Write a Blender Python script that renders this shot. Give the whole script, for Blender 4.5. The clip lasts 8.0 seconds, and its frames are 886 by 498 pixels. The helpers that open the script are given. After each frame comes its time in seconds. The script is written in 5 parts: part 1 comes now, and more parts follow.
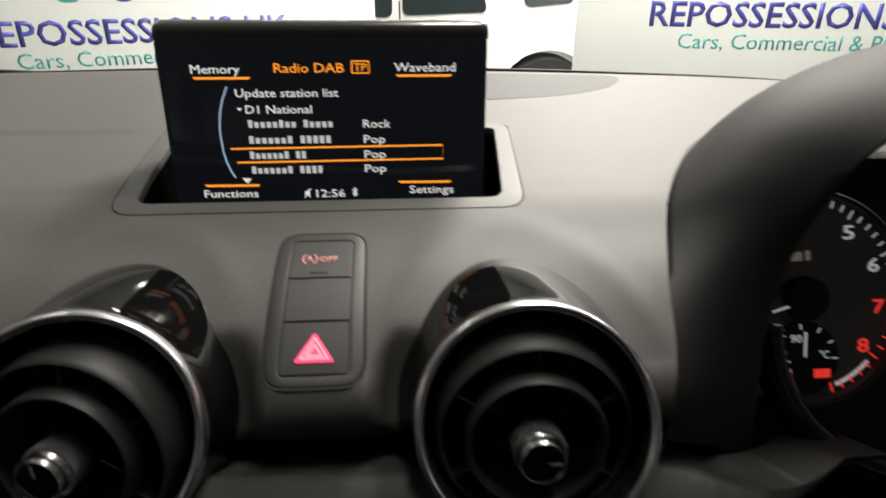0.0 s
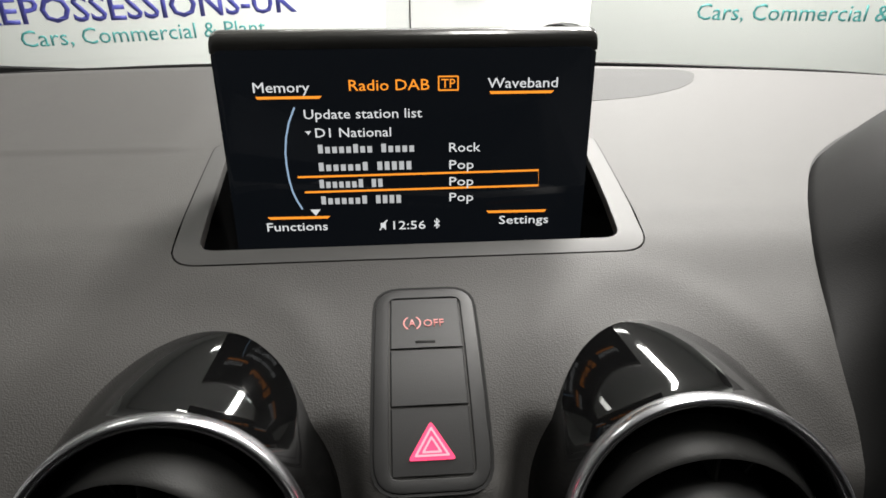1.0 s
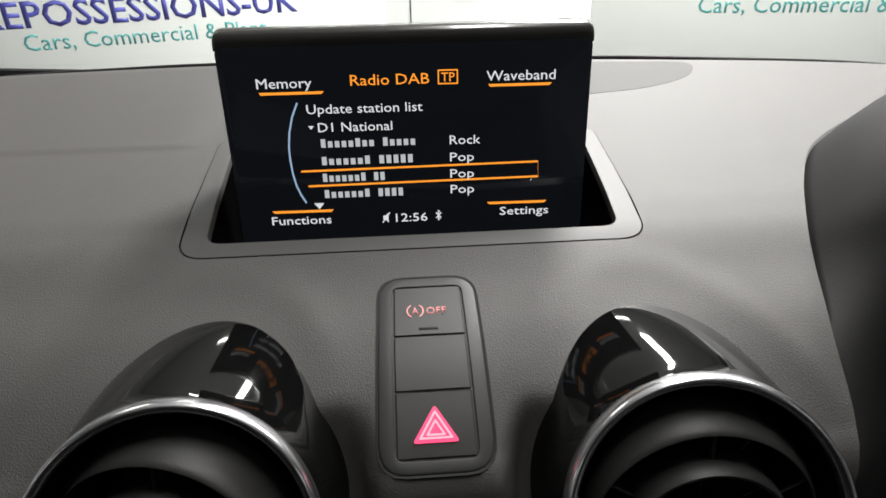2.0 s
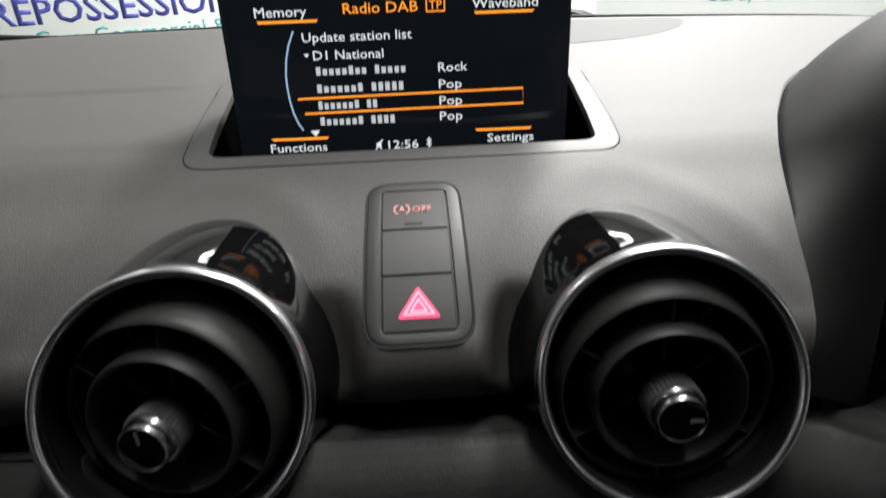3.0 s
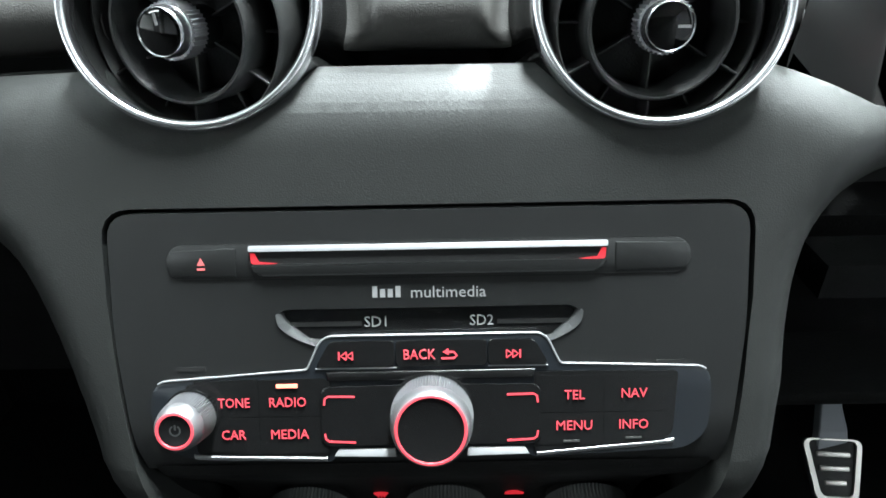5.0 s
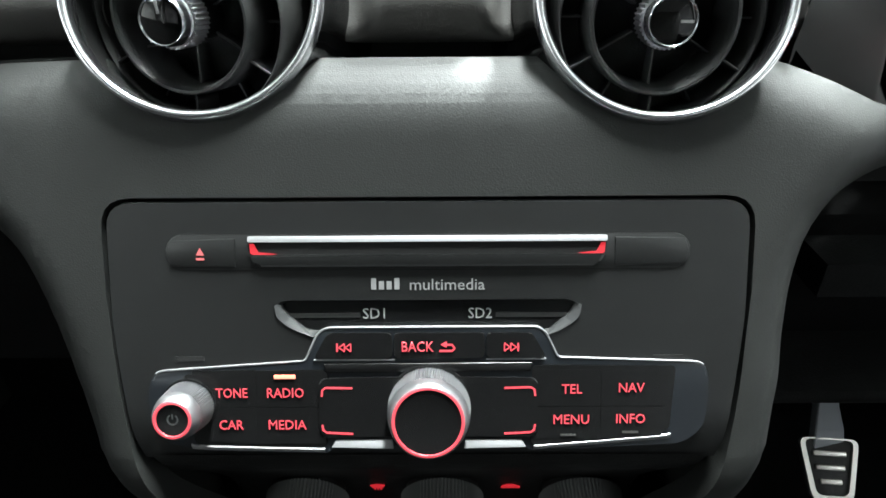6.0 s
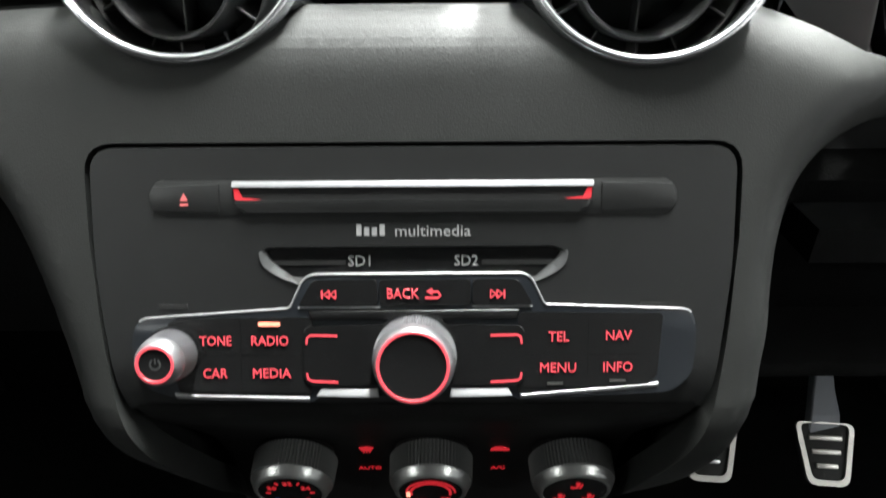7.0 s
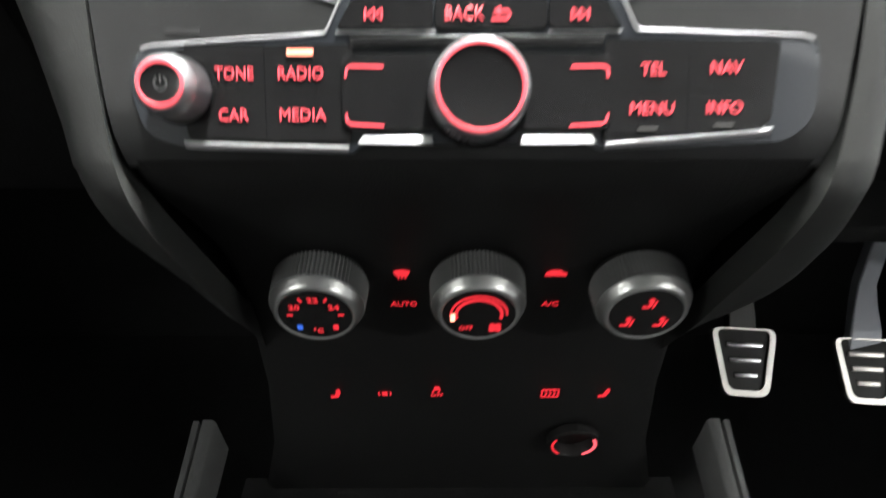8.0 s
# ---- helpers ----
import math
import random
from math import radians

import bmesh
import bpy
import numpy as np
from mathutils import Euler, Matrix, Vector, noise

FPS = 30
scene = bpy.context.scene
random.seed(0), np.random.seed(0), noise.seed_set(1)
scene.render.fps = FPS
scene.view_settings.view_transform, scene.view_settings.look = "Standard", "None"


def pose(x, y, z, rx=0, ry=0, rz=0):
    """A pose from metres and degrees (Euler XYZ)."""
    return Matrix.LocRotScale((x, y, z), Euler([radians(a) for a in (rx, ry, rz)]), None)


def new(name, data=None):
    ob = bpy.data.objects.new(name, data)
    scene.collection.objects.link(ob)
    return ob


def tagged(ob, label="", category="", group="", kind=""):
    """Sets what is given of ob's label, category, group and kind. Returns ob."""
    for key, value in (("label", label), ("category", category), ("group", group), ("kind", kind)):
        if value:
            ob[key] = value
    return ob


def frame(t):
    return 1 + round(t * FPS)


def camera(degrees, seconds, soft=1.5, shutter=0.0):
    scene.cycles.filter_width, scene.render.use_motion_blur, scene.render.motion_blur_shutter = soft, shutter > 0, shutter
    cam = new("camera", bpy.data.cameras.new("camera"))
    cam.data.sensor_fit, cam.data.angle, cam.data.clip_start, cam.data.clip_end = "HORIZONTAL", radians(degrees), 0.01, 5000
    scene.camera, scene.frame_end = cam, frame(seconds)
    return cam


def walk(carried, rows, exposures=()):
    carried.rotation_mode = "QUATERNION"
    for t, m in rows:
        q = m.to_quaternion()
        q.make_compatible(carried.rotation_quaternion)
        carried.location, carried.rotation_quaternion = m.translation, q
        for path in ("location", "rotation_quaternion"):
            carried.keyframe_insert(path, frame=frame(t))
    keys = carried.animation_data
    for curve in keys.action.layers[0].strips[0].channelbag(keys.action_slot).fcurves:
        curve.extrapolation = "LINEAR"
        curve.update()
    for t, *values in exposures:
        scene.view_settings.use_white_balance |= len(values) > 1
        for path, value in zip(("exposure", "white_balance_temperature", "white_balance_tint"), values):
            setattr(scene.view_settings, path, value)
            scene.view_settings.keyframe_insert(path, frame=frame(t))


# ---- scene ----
# ---------------------------------------------------------------- camera
cam = camera(70.09, 8.0, soft=1.6, shutter=0.45)
# seconds, eye x y z, yaw, pitch, roll
PATH = [
    (0, 0.03368, -0.13846, 1.07349, -4.280, -24.992, 0.305),
    (0.5, -0.00289, -0.09919, 1.08320, -4.489, -25.471, 0.134),
    (1, -0.00613, -0.08372, 1.08489, -3.791, -27.440, -0.222),
    (2.5, -0.00440, -0.10195, 1.08315, -3.184, -27.685, -1.594),
    (3, 0.00142, -0.12196, 1.05769, -2.392, -27.774, -2.058),
    (3.5, 0.00111, -0.14587, 1.02752, -1.550, -27.695, -2.304),
    (4, 0.00187, -0.17262, 0.99542, -1.263, -28.329, -1.852),
    (4.5, 0.00671, -0.18873, 0.96336, 0.103, -30.158, -1.871),
    (6, 0.00699, -0.18986, 0.96032, 0.468, -31.390, -0.536),
    (6.5, 0.00923, -0.19214, 0.95760, 0.545, -31.385, -0.566),
    (7, 0.01160, -0.19908, 0.94214, 0.384, -30.984, -0.478),
    (7.5, 0.00666, -0.22186, 0.90836, 0.209, -30.727, -0.170),
    (8, -0.01049, -0.20642, 0.85295, -0.222, -31.658, 0.000),
]
EXPOSURES = [(0.0, 0.42, 6950, 10), (0.5, 0.42, 6700, 10), (1.0, 0.42, 6600, 10), (2.5, 0.42, 6450, 10), (3.0, 0.62, 6400, 10), (3.5, 1.1, 6300, 9), (4.0, 2.2, 6200, 8), (4.5, 4.2, 5800, 0), (6.0, 4.0, 6050, 1), (7.0, 3.95, 6300, 5), (7.5, 4.45, 6300, 8), (8.0, 4.9, 6400, 8)]
walk(cam, [(t, pose(x, y, z, 0, 0, yaw) @ pose(0, 0, 0, 90 + pitch, 0, 0) @ pose(0, 0, 0, 0, 0, roll)) for t, x, y, z, yaw, pitch, roll in PATH], EXPOSURES)

# ---------------------------------------------------------------- light
GROUND = -0.12
world = bpy.data.worlds.new("world")
world.use_nodes = True
world.node_tree.nodes["Background"].inputs[0].default_value = (0.8, 0.9, 1.0, 1)
world.node_tree.nodes["Background"].inputs[1].default_value = 0.02
scene.world = world


def strip_lamp(x, y, length, watts, turn=0):
    data = bpy.data.lights.new("tube", "AREA")
    data.shape, data.size, data.size_y, data.energy, data.color = "RECTANGLE", length, 0.32, watts, (1.0, 0.98, 0.95)
    ob = new("tube", data)
    ob.matrix_basis = pose(x, y, 3.70, 0, 0, turn)
    return ob


# the last two are unseen fills, added to brighten vents and stack from behind
LAMPS = [(0.40, 0.60, 1.4, 36, 90), (1.3, 3.5, 3.4, 450, 90), (3.6, 3.6, 2.4, 150, 90), (-2.4, 2.8, 2.4, 20, 90), (0.0, 6.6, 3.0, 90, 0), (5.0, -4.0, 2.4, 9, 0), (-5.0, -4.0, 2.4, 9, 0)]
for lx, ly, ll, lw, lt in LAMPS:
    strip_lamp(lx, ly, ll, lw, lt)


# ---------------------------------------------------------------- materials
def material(name, color, rough=0.5, metal=0.0, grain=0.0, grain_scale=900.0, vary=0.0, vary_scale=12.0, coat=0.0, emit=None, power=0.0, spec=0.5, pattern="VORONOI", rough_vary=0.0):
    m = bpy.data.materials.new(name)
    m.use_nodes = True
    nt = m.node_tree
    b = nt.nodes["Principled BSDF"]
    b.inputs["Base Color"].default_value = (*color, 1)
    b.inputs["Roughness"].default_value = rough
    b.inputs["Metallic"].default_value = metal
    b.inputs["Coat Weight"].default_value = coat
    b.inputs["Coat Roughness"].default_value = 0.04
    b.inputs["Specular IOR Level"].default_value = spec
    if emit:
        b.inputs["Emission Color"].default_value = (*emit, 1)
        b.inputs["Emission Strength"].default_value = power
    co = nt.nodes.new("ShaderNodeTexCoord")
    if vary:
        n = nt.nodes.new("ShaderNodeTexNoise")
        n.inputs["Scale"].default_value, n.inputs["Detail"].default_value = vary_scale, 6
        mix = nt.nodes.new("ShaderNodeMix")
        mix.data_type = "RGBA"
        mix.inputs[6].default_value = (*[c * (1 - vary) for c in color], 1)
        mix.inputs[7].default_value = (*[min(1, c * (1 + vary)) for c in color], 1)
        nt.links.new(co.outputs["Object"], n.inputs["Vector"])
        nt.links.new(n.outputs["Fac"], mix.inputs[0])
        nt.links.new(mix.outputs[2], b.inputs["Base Color"])
    if rough_vary:
        n2 = nt.nodes.new("ShaderNodeTexNoise")
        n2.inputs["Scale"].default_value, n2.inputs["Detail"].default_value = vary_scale * 3, 5
        mr = nt.nodes.new("ShaderNodeMapRange")
        mr.inputs["To Min"].default_value, mr.inputs["To Max"].default_value = rough - rough_vary, rough + rough_vary
        nt.links.new(co.outputs["Object"], n2.inputs["Vector"])
        nt.links.new(n2.outputs["Fac"], mr.inputs["Value"])
        nt.links.new(mr.outputs["Result"], b.inputs["Roughness"])
    if grain:
        bump = nt.nodes.new("ShaderNodeBump")
        bump.inputs["Strength"].default_value = grain
        bump.inputs["Distance"].default_value = 0.0004
        if pattern == "VORONOI":
            v = nt.nodes.new("ShaderNodeTexVoronoi")
            v.inputs["Scale"].default_value = grain_scale
            nt.links.new(co.outputs["Object"], v.inputs["Vector"])
            nt.links.new(v.outputs["Distance"], bump.inputs["Height"])
        else:
            v = nt.nodes.new("ShaderNodeTexNoise")
            v.inputs["Scale"].default_value, v.inputs["Detail"].default_value = grain_scale, 4
            nt.links.new(co.outputs["Object"], v.inputs["Vector"])
            nt.links.new(v.outputs["Fac"], bump.inputs["Height"])
        nt.links.new(bump.outputs["Normal"], b.inputs["Normal"])
    return m


SOFT_PAD = material("grained_soft_plastic", (0.055, 0.0528, 0.0495), 0.6, grain=0.28, grain_scale=1800, vary=0.08, vary_scale=60, rough_vary=0.015, spec=0.5)
LOWER_PLASTIC = material("lower_plastic", (0.0185, 0.0194, 0.0185), 0.58, grain=0.17, grain_scale=1800, vary=0.12, vary_scale=20, rough_vary=0.06, spec=0.28)
SMOOTH_TRIM = material("smooth_trim_plastic", (0.052, 0.051, 0.049), 0.55, grain=0.05, grain_scale=1900, vary=0.06, vary_scale=30)
GREY_TRIM = material("grey_trim_lacquer", (0.03, 0.031, 0.032), 0.6, vary=0.06, vary_scale=60)
TOP_SATIN = material("satin_grey_lacquer", (0.055, 0.054, 0.050), 0.22, coat=0.5, vary=0.06, vary_scale=40)
# darker than the pad's plastic: the shade on the hood's near side is included
HOOD_PLASTIC = material("hood_plastic", (0.0105, 0.0105, 0.0103), 0.65, grain=0.12, grain_scale=1700, vary=0.12, vary_scale=20, spec=0.18)
SWITCH_PLASTIC = material("switch_plastic", (0.023, 0.023, 0.023), 0.5, grain=0.07, grain_scale=2600, vary=0.08, vary_scale=60)
MATT_BLACK = material("matt_black_plastic", (0.0075, 0.0075, 0.0075), 0.6, grain=0.3, grain_scale=1200, vary=0.15, vary_scale=30, spec=0.25)
GRILLE = material("speaker_grille_mesh", (0.027, 0.0275, 0.027), 0.65, grain=0.6, grain_scale=700, vary=0.1, vary_scale=60, spec=0.4)
DARK_GAP = material("dark_gap", (0.004, 0.004, 0.004), 0.8)
# darker copy of the vent plastic, with the shade inside the nozzle coloured in
VENT_SHADED = material("shaded_vent_plastic", (0.021, 0.021, 0.021), 0.5, grain=0.1, grain_scale=1500, vary=0.1, vary_scale=50)
VENT_GREY = material("vent_plastic", (0.033, 0.033, 0.032), 0.5, grain=0.12, grain_scale=1500, vary=0.1, vary_scale=50)
PIANO = material("gloss_black_lacquer", (0.003, 0.003, 0.003), 0.05, spec=0.6, vary=0.3, vary_scale=200)
SCREEN_GLASS = material("screen_glass", (0.003, 0.0035, 0.004), 0.08, coat=0.5, emit=(0.6, 0.75, 1.0), power=0.0045)
CHROME = material("satin_chrome", (0.78, 0.78, 0.81), 0.24, metal=1.0, grain=0.05, grain_scale=400, pattern="NOISE", rough_vary=0.06, vary_scale=40)
SATIN = material("satin_silver_lacquer", (0.36, 0.36, 0.37), 0.45, metal=0.65, vary=0.06, vary_scale=60)
KNOB_BEZEL = material("satin_knob_bezel", (0.5, 0.51, 0.5), 0.3, metal=0.9, vary=0.08, vary_scale=80)
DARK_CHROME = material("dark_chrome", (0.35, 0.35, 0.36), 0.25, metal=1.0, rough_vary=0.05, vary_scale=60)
KNURL = material("knurled_metal", (0.40, 0.40, 0.415), 0.34, metal=0.85, vary=0.1, vary_scale=100)
DARK_KNURL = material("dark_knurled_rubber", (0.13, 0.133, 0.13), 0.45, vary=0.15, vary_scale=100)
FACE = material("faceplate_plastic", (0.0115, 0.0119, 0.0119), 0.42, grain=0.05, grain_scale=2600, vary=0.1, vary_scale=30, rough_vary=0.05, spec=0.38)
BAR_END = material("satin_blue_black_trim", (0.011, 0.013, 0.016), 0.3, vary=0.08, vary_scale=50)
KEY = material("gloss_key_plastic", (0.008, 0.008, 0.0082), 0.22, vary=0.1, vary_scale=40, spec=0.32)
WHITE_INK = material("white_ink", (0.28, 0.28, 0.28), 0.5)
RED_LIT = material("red_backlight", (0.4, 0.02, 0.03), 0.5, emit=(1.0, 0.12, 0.15), power=0.051)
RED_PALE = material("pale_red_backlight", (0.3, 0.05, 0.05), 0.5, emit=(1.0, 0.27, 0.27), power=0.037)
RED_DIM = material("red_backlight_dim", (0.4, 0.02, 0.03), 0.5, emit=(1.0, 0.03, 0.045), power=0.032)
PINK_LIT = material("hazard_backlight", (0.5, 0.05, 0.1), 0.4, emit=(1.0, 0.05, 0.16), power=1.0)
PINK_PALE = material("hazard_outline", (0.8, 0.4, 0.45), 0.4, emit=(1.0, 0.35, 0.45), power=0.5)
PINK_INK = material("pink_legend", (0.8, 0.35, 0.33), 0.5, emit=(1.0, 0.25, 0.25), power=0.12)
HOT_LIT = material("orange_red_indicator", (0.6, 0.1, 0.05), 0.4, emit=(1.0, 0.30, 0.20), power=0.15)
BLUE_LIT = material("blue_backlight", (0.05, 0.1, 0.5), 0.5, emit=(0.05, 0.2, 1.0), power=0.023)
SCREEN_WHITE = material("screen_white", (0.02, 0.02, 0.02), 0.5, emit=(0.85, 0.88, 0.9), power=0.62)
SCREEN_NAME = material("screen_pale_grey", (0.02, 0.02, 0.02), 0.5, emit=(0.85, 0.88, 0.9), power=0.42)
SCREEN_AMBER = material("screen_amber", (0.02, 0.01, 0.0), 0.5, emit=(1.0, 0.32, 0.03), power=0.85)
SCREEN_BLUE = material("screen_blue", (0.0, 0.01, 0.02), 0.5, emit=(0.45, 0.65, 0.9), power=0.5)
DIAL = material("dial_face", (0.10, 0.092, 0.088), 0.5, vary=0.1, vary_scale=80)
DIAL_WHITE = material("dial_white", (0.6, 0.6, 0.65), 0.5, emit=(0.9, 0.92, 1.0), power=0.22)
# weak emission added to lift the badge out of the dim dial
BADGE = material("badge_grey_glow", (0.5, 0.48, 0.42), 0.4, emit=(0.9, 0.85, 0.7), power=0.05)
DIAL_RED = material("dial_red", (0.5, 0.02, 0.02), 0.5, emit=(1.0, 0.05, 0.04), power=0.45)
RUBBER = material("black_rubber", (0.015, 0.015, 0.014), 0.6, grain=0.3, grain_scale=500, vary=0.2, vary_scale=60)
STEEL = material("brushed_steel", (0.62, 0.60, 0.57), 0.42, metal=1.0, rough_vary=0.08, vary_scale=50)
CARPET = material("black_carpet", (0.009, 0.009, 0.009), 0.95, grain=0.9, grain_scale=600, pattern="NOISE", vary=0.3, vary_scale=60, spec=0.1)
HEADLINER = material("headliner_cloth", (0.08, 0.08, 0.08), 0.9, grain=0.5, grain_scale=500, pattern="NOISE", vary=0.08, vary_scale=15)
RAIL = material("console_rail", (0.035, 0.036, 0.035), 0.5, grain=0.15, grain_scale=900, vary=0.1, vary_scale=30)
BOARD = material("white_board", (0.86, 0.88, 0.86), 0.45, vary=0.03, vary_scale=2)
BLUE_PRINT = material("blue_print", (0.065, 0.07, 0.36), 0.45, vary=0.06, vary_scale=8)
TEAL_PRINT = material("teal_print", (0.08, 0.38, 0.37), 0.45, vary=0.06, vary_scale=8)
CAR_WHITE = material("white_car_paint", (0.8, 0.8, 0.8), 0.25, coat=0.8, vary=0.02, vary_scale=3)
CAR_GLASS = material("tinted_glass", (0.02, 0.03, 0.03), 0.05, coat=0.5)
TYRE = material("tyre_rubber", (0.02, 0.02, 0.02), 0.8, grain=0.4, grain_scale=80, pattern="NOISE", vary=0.2)
ALLOY = material("alloy_wheel", (0.5, 0.5, 0.52), 0.3, metal=1.0, vary=0.05)
WALL_PAINT = material("wall_paint", (0.72, 0.73, 0.72), 0.7, grain=0.3, grain_scale=60, pattern="NOISE", vary=0.05, vary_scale=1.5)
# dark colour for unseen walls, chosen to hold down bounce light; floor likewise
BOUNCE_CUT_WALL = material("bounce_cut_wall", (0.10, 0.10, 0.105), 0.7, vary=0.08, vary_scale=1.5)
FLOOR_PAINT = material("floor_paint", (0.22, 0.22, 0.22), 0.3, vary=0.12, vary_scale=2.0, grain=0.2, grain_scale=40, pattern="NOISE", rough_vary=0.08)
CEIL_PAINT = material("ceiling_paint", (0.45, 0.45, 0.45), 0.8, vary=0.05, vary_scale=1.5)


def glass_pane():
    m = bpy.data.materials.new("clear_glass")
    m.use_nodes = True
    nt = m.node_tree
    out = nt.nodes["Material Output"]
    nt.nodes.remove(nt.nodes["Principled BSDF"])
    tr, gl, mix = (nt.nodes.new("ShaderNode" + k) for k in ("BsdfTransparent", "BsdfGlossy", "MixShader"))
    tr.inputs[0].default_value = (0.93, 0.96, 0.94, 1)
    gl.inputs["Roughness"].default_value = 0.01
    mix.inputs[0].default_value = 0.04
    nt.links.new(tr.outputs[0], mix.inputs[1])
    nt.links.new(gl.outputs[0], mix.inputs[2])
    nt.links.new(mix.outputs[0], out.inputs["Surface"])
    return m


GLASS = glass_pane()


# ---------------------------------------------------------------- mesh helpers
def thing(name, m, label, category, group="", kind=""):
    ob = new(name)
    ob.matrix_basis = m
    ob.empty_display_size = 0.02
    return tagged(ob, label, category, group, kind)


def finish(bm, name, mat, smooth=None):
    bmesh.ops.recalc_face_normals(bm, faces=bm.faces)
    me = bpy.data.meshes.new(name)
    bm.to_mesh(me)
    bm.free()
    me.materials.append(mat)
    if smooth is not None:
        for p in me.polygons:
            p.use_smooth = True
        me.set_sharp_from_angle(angle=radians(smooth))
    return me


def part(name, bm, mat, parent=None, label="", m=None, smooth=35):
    ob = new(name, finish(bm, name, mat, smooth))
    ob.parent = parent
    if m is not None:
        ob.matrix_basis = m
    return tagged(ob, label)


def rbox(x, y, z, sx, sy, sz, bev=0.0, seg=2):
    bm = bmesh.new()
    bmesh.ops.create_cube(bm, size=1.0, matrix=Matrix.Translation((x, y, z)) @ Matrix.Diagonal((sx, sy, sz, 1)))
    if bev:
        bmesh.ops.bevel(bm, geom=bm.edges[:], offset=bev, segments=seg, affect="EDGES", profile=0.5)
    return bm


def join(*bms):
    out = bms[0]
    for b in bms[1:]:
        me = bpy.data.meshes.new("t")
        b.to_mesh(me)
        b.free()
        out.from_mesh(me)
        bpy.data.meshes.remove(me)
    return out


def moved(bm, m):
    bmesh.ops.transform(bm, matrix=m, verts=bm.verts)
    return bm


def lathe(profile, seg=64, closed=False):
    bm = bmesh.new()
    rings = []
    for r, z in profile:
        if r < 1e-6:
            rings.append([bm.verts.new((0, 0, z))])
        else:
            rings.append([bm.verts.new((r * math.cos(2 * math.pi * k / seg), r * math.sin(2 * math.pi * k / seg), z)) for k in range(seg)])
    pairs = list(zip(rings, rings[1:])) + ([(rings[-1], rings[0])] if closed else [])
    for a, b in pairs:
        for k in range(seg):
            q = [a[k % len(a)], a[(k + 1) % len(a)], b[(k + 1) % len(b)], b[k % len(b)]]
            q = list(dict.fromkeys(q))
            if len(q) > 2:
                bm.faces.new(q)
    return bm


def plate(outline, z0, z1, bev=0.0, seg=2):
    bm = bmesh.new()
    low = [bm.verts.new((x, y, z0)) for x, y in outline]
    top = [bm.verts.new((x, y, z1)) for x, y in outline]
    n = len(outline)
    face = bm.faces.new(top)
    bm.faces.new(low[::-1])
    for k in range(n):
        bm.faces.new((low[k], low[(k + 1) % n], top[(k + 1) % n], top[k]))
    if bev:
        bmesh.ops.bevel(bm, geom=list(face.edges), offset=bev, segments=seg, affect="EDGES", profile=0.5)
    return bm


def ring_plate(outer, inner, z0, z1):
    bm = bmesh.new()
    n = len(outer)
    loops = [[bm.verts.new((x, y, z)) for x, y in o] for o, z in ((outer, z0), (outer, z1), (inner, z1), (inner, z0))]
    for a, b in zip(loops, loops[1:] + loops[:1]):
        for k in range(n):
            bm.faces.new((a[k], a[(k + 1) % n], b[(k + 1) % n], b[k]))
    return bm


def ring_profile(outer, inner, steps):
    """A ring from outer to inner outline; steps are (way across 0..1, height)."""
    bm = bmesh.new()
    n = len(outer)
    loops = [[bm.verts.new((a[0] + (b[0] - a[0]) * t, a[1] + (b[1] - a[1]) * t, z)) for a, b in zip(outer, inner)] for t, z in steps]
    for a, b in zip(loops, loops[1:]):
        for k in range(n):
            bm.faces.new((a[k], a[(k + 1) % n], b[(k + 1) % n], b[k]))
    return bm


def rrect(w, h, r, cx=0.0, cy=0.0, n=5, taper=0.0):
    """Rounded rectangle; taper widens the lower side."""
    pts = []
    for sx, sy, a0 in ((1, 1, 0), (-1, 1, 90), (-1, -1, 180), (1, -1, 270)):
        for k in range(n + 1):
            a = radians(a0 + 90 * k / n)
            x, y = sx * (w / 2 - r) + r * math.cos(a), sy * (h / 2 - r) + r * math.sin(a)
            pts.append((cx + x * (1 - taper * y / h), cy + y))
    return pts


def rounded(points, r, n=5):
    """A polygon with its corners rounded by r."""
    out = []
    for k in range(len(points)):
        p, a, b = Vector(points[k]), Vector(points[k - 1]), Vector(points[(k + 1) % len(points)])
        u, v = (a - p), (b - p)
        d = min(r, u.length * 0.45, v.length * 0.45)
        s, e = p + u.normalized() * d, p + v.normalized() * d
        for j in range(n + 1):
            t = j / n
            q = s * (1 - t) ** 2 + p * 2 * t * (1 - t) + e * t * t
            out.append((q.x, q.y))
    return out


def ribbon(points, width, z0, z1, closed=False):
    """A flat band along a line in x, y."""
    pts = [Vector(p) for p in points]
    n = len(pts)
    left, right = [], []
    for k in range(n):
        a = pts[k - 1] if (k or closed) else pts[k]
        b = pts[(k + 1) % n] if (k < n - 1 or closed) else pts[k]
        d = (b - a).normalized()
        w = Vector((-d.y, d.x)) * width / 2
        left.append(pts[k] + w)
        right.append(pts[k] - w)
    bm = bmesh.new()
    loops = [[bm.verts.new((p.x, p.y, z)) for p in s] for s, z in ((left, z0), (left, z1), (right, z1), (right, z0))]
    for a, b in zip(loops, loops[1:] + loops[:1]):
        for k in range(n if closed else n - 1):
            bm.faces.new((a[k], a[(k + 1) % n], b[(k + 1) % n], b[k]))
    if not closed:
        bm.faces.new([s[0] for s in loops])
        bm.faces.new([s[-1] for s in loops])
    return bm


def arc(cx, cy, r, a0, a1, n=16):
    return [(cx + r * math.cos(radians(a0 + (a1 - a0) * k / n)), cy + r * math.sin(radians(a0 + (a1 - a0) * k / n))) for k in range(n + 1)]


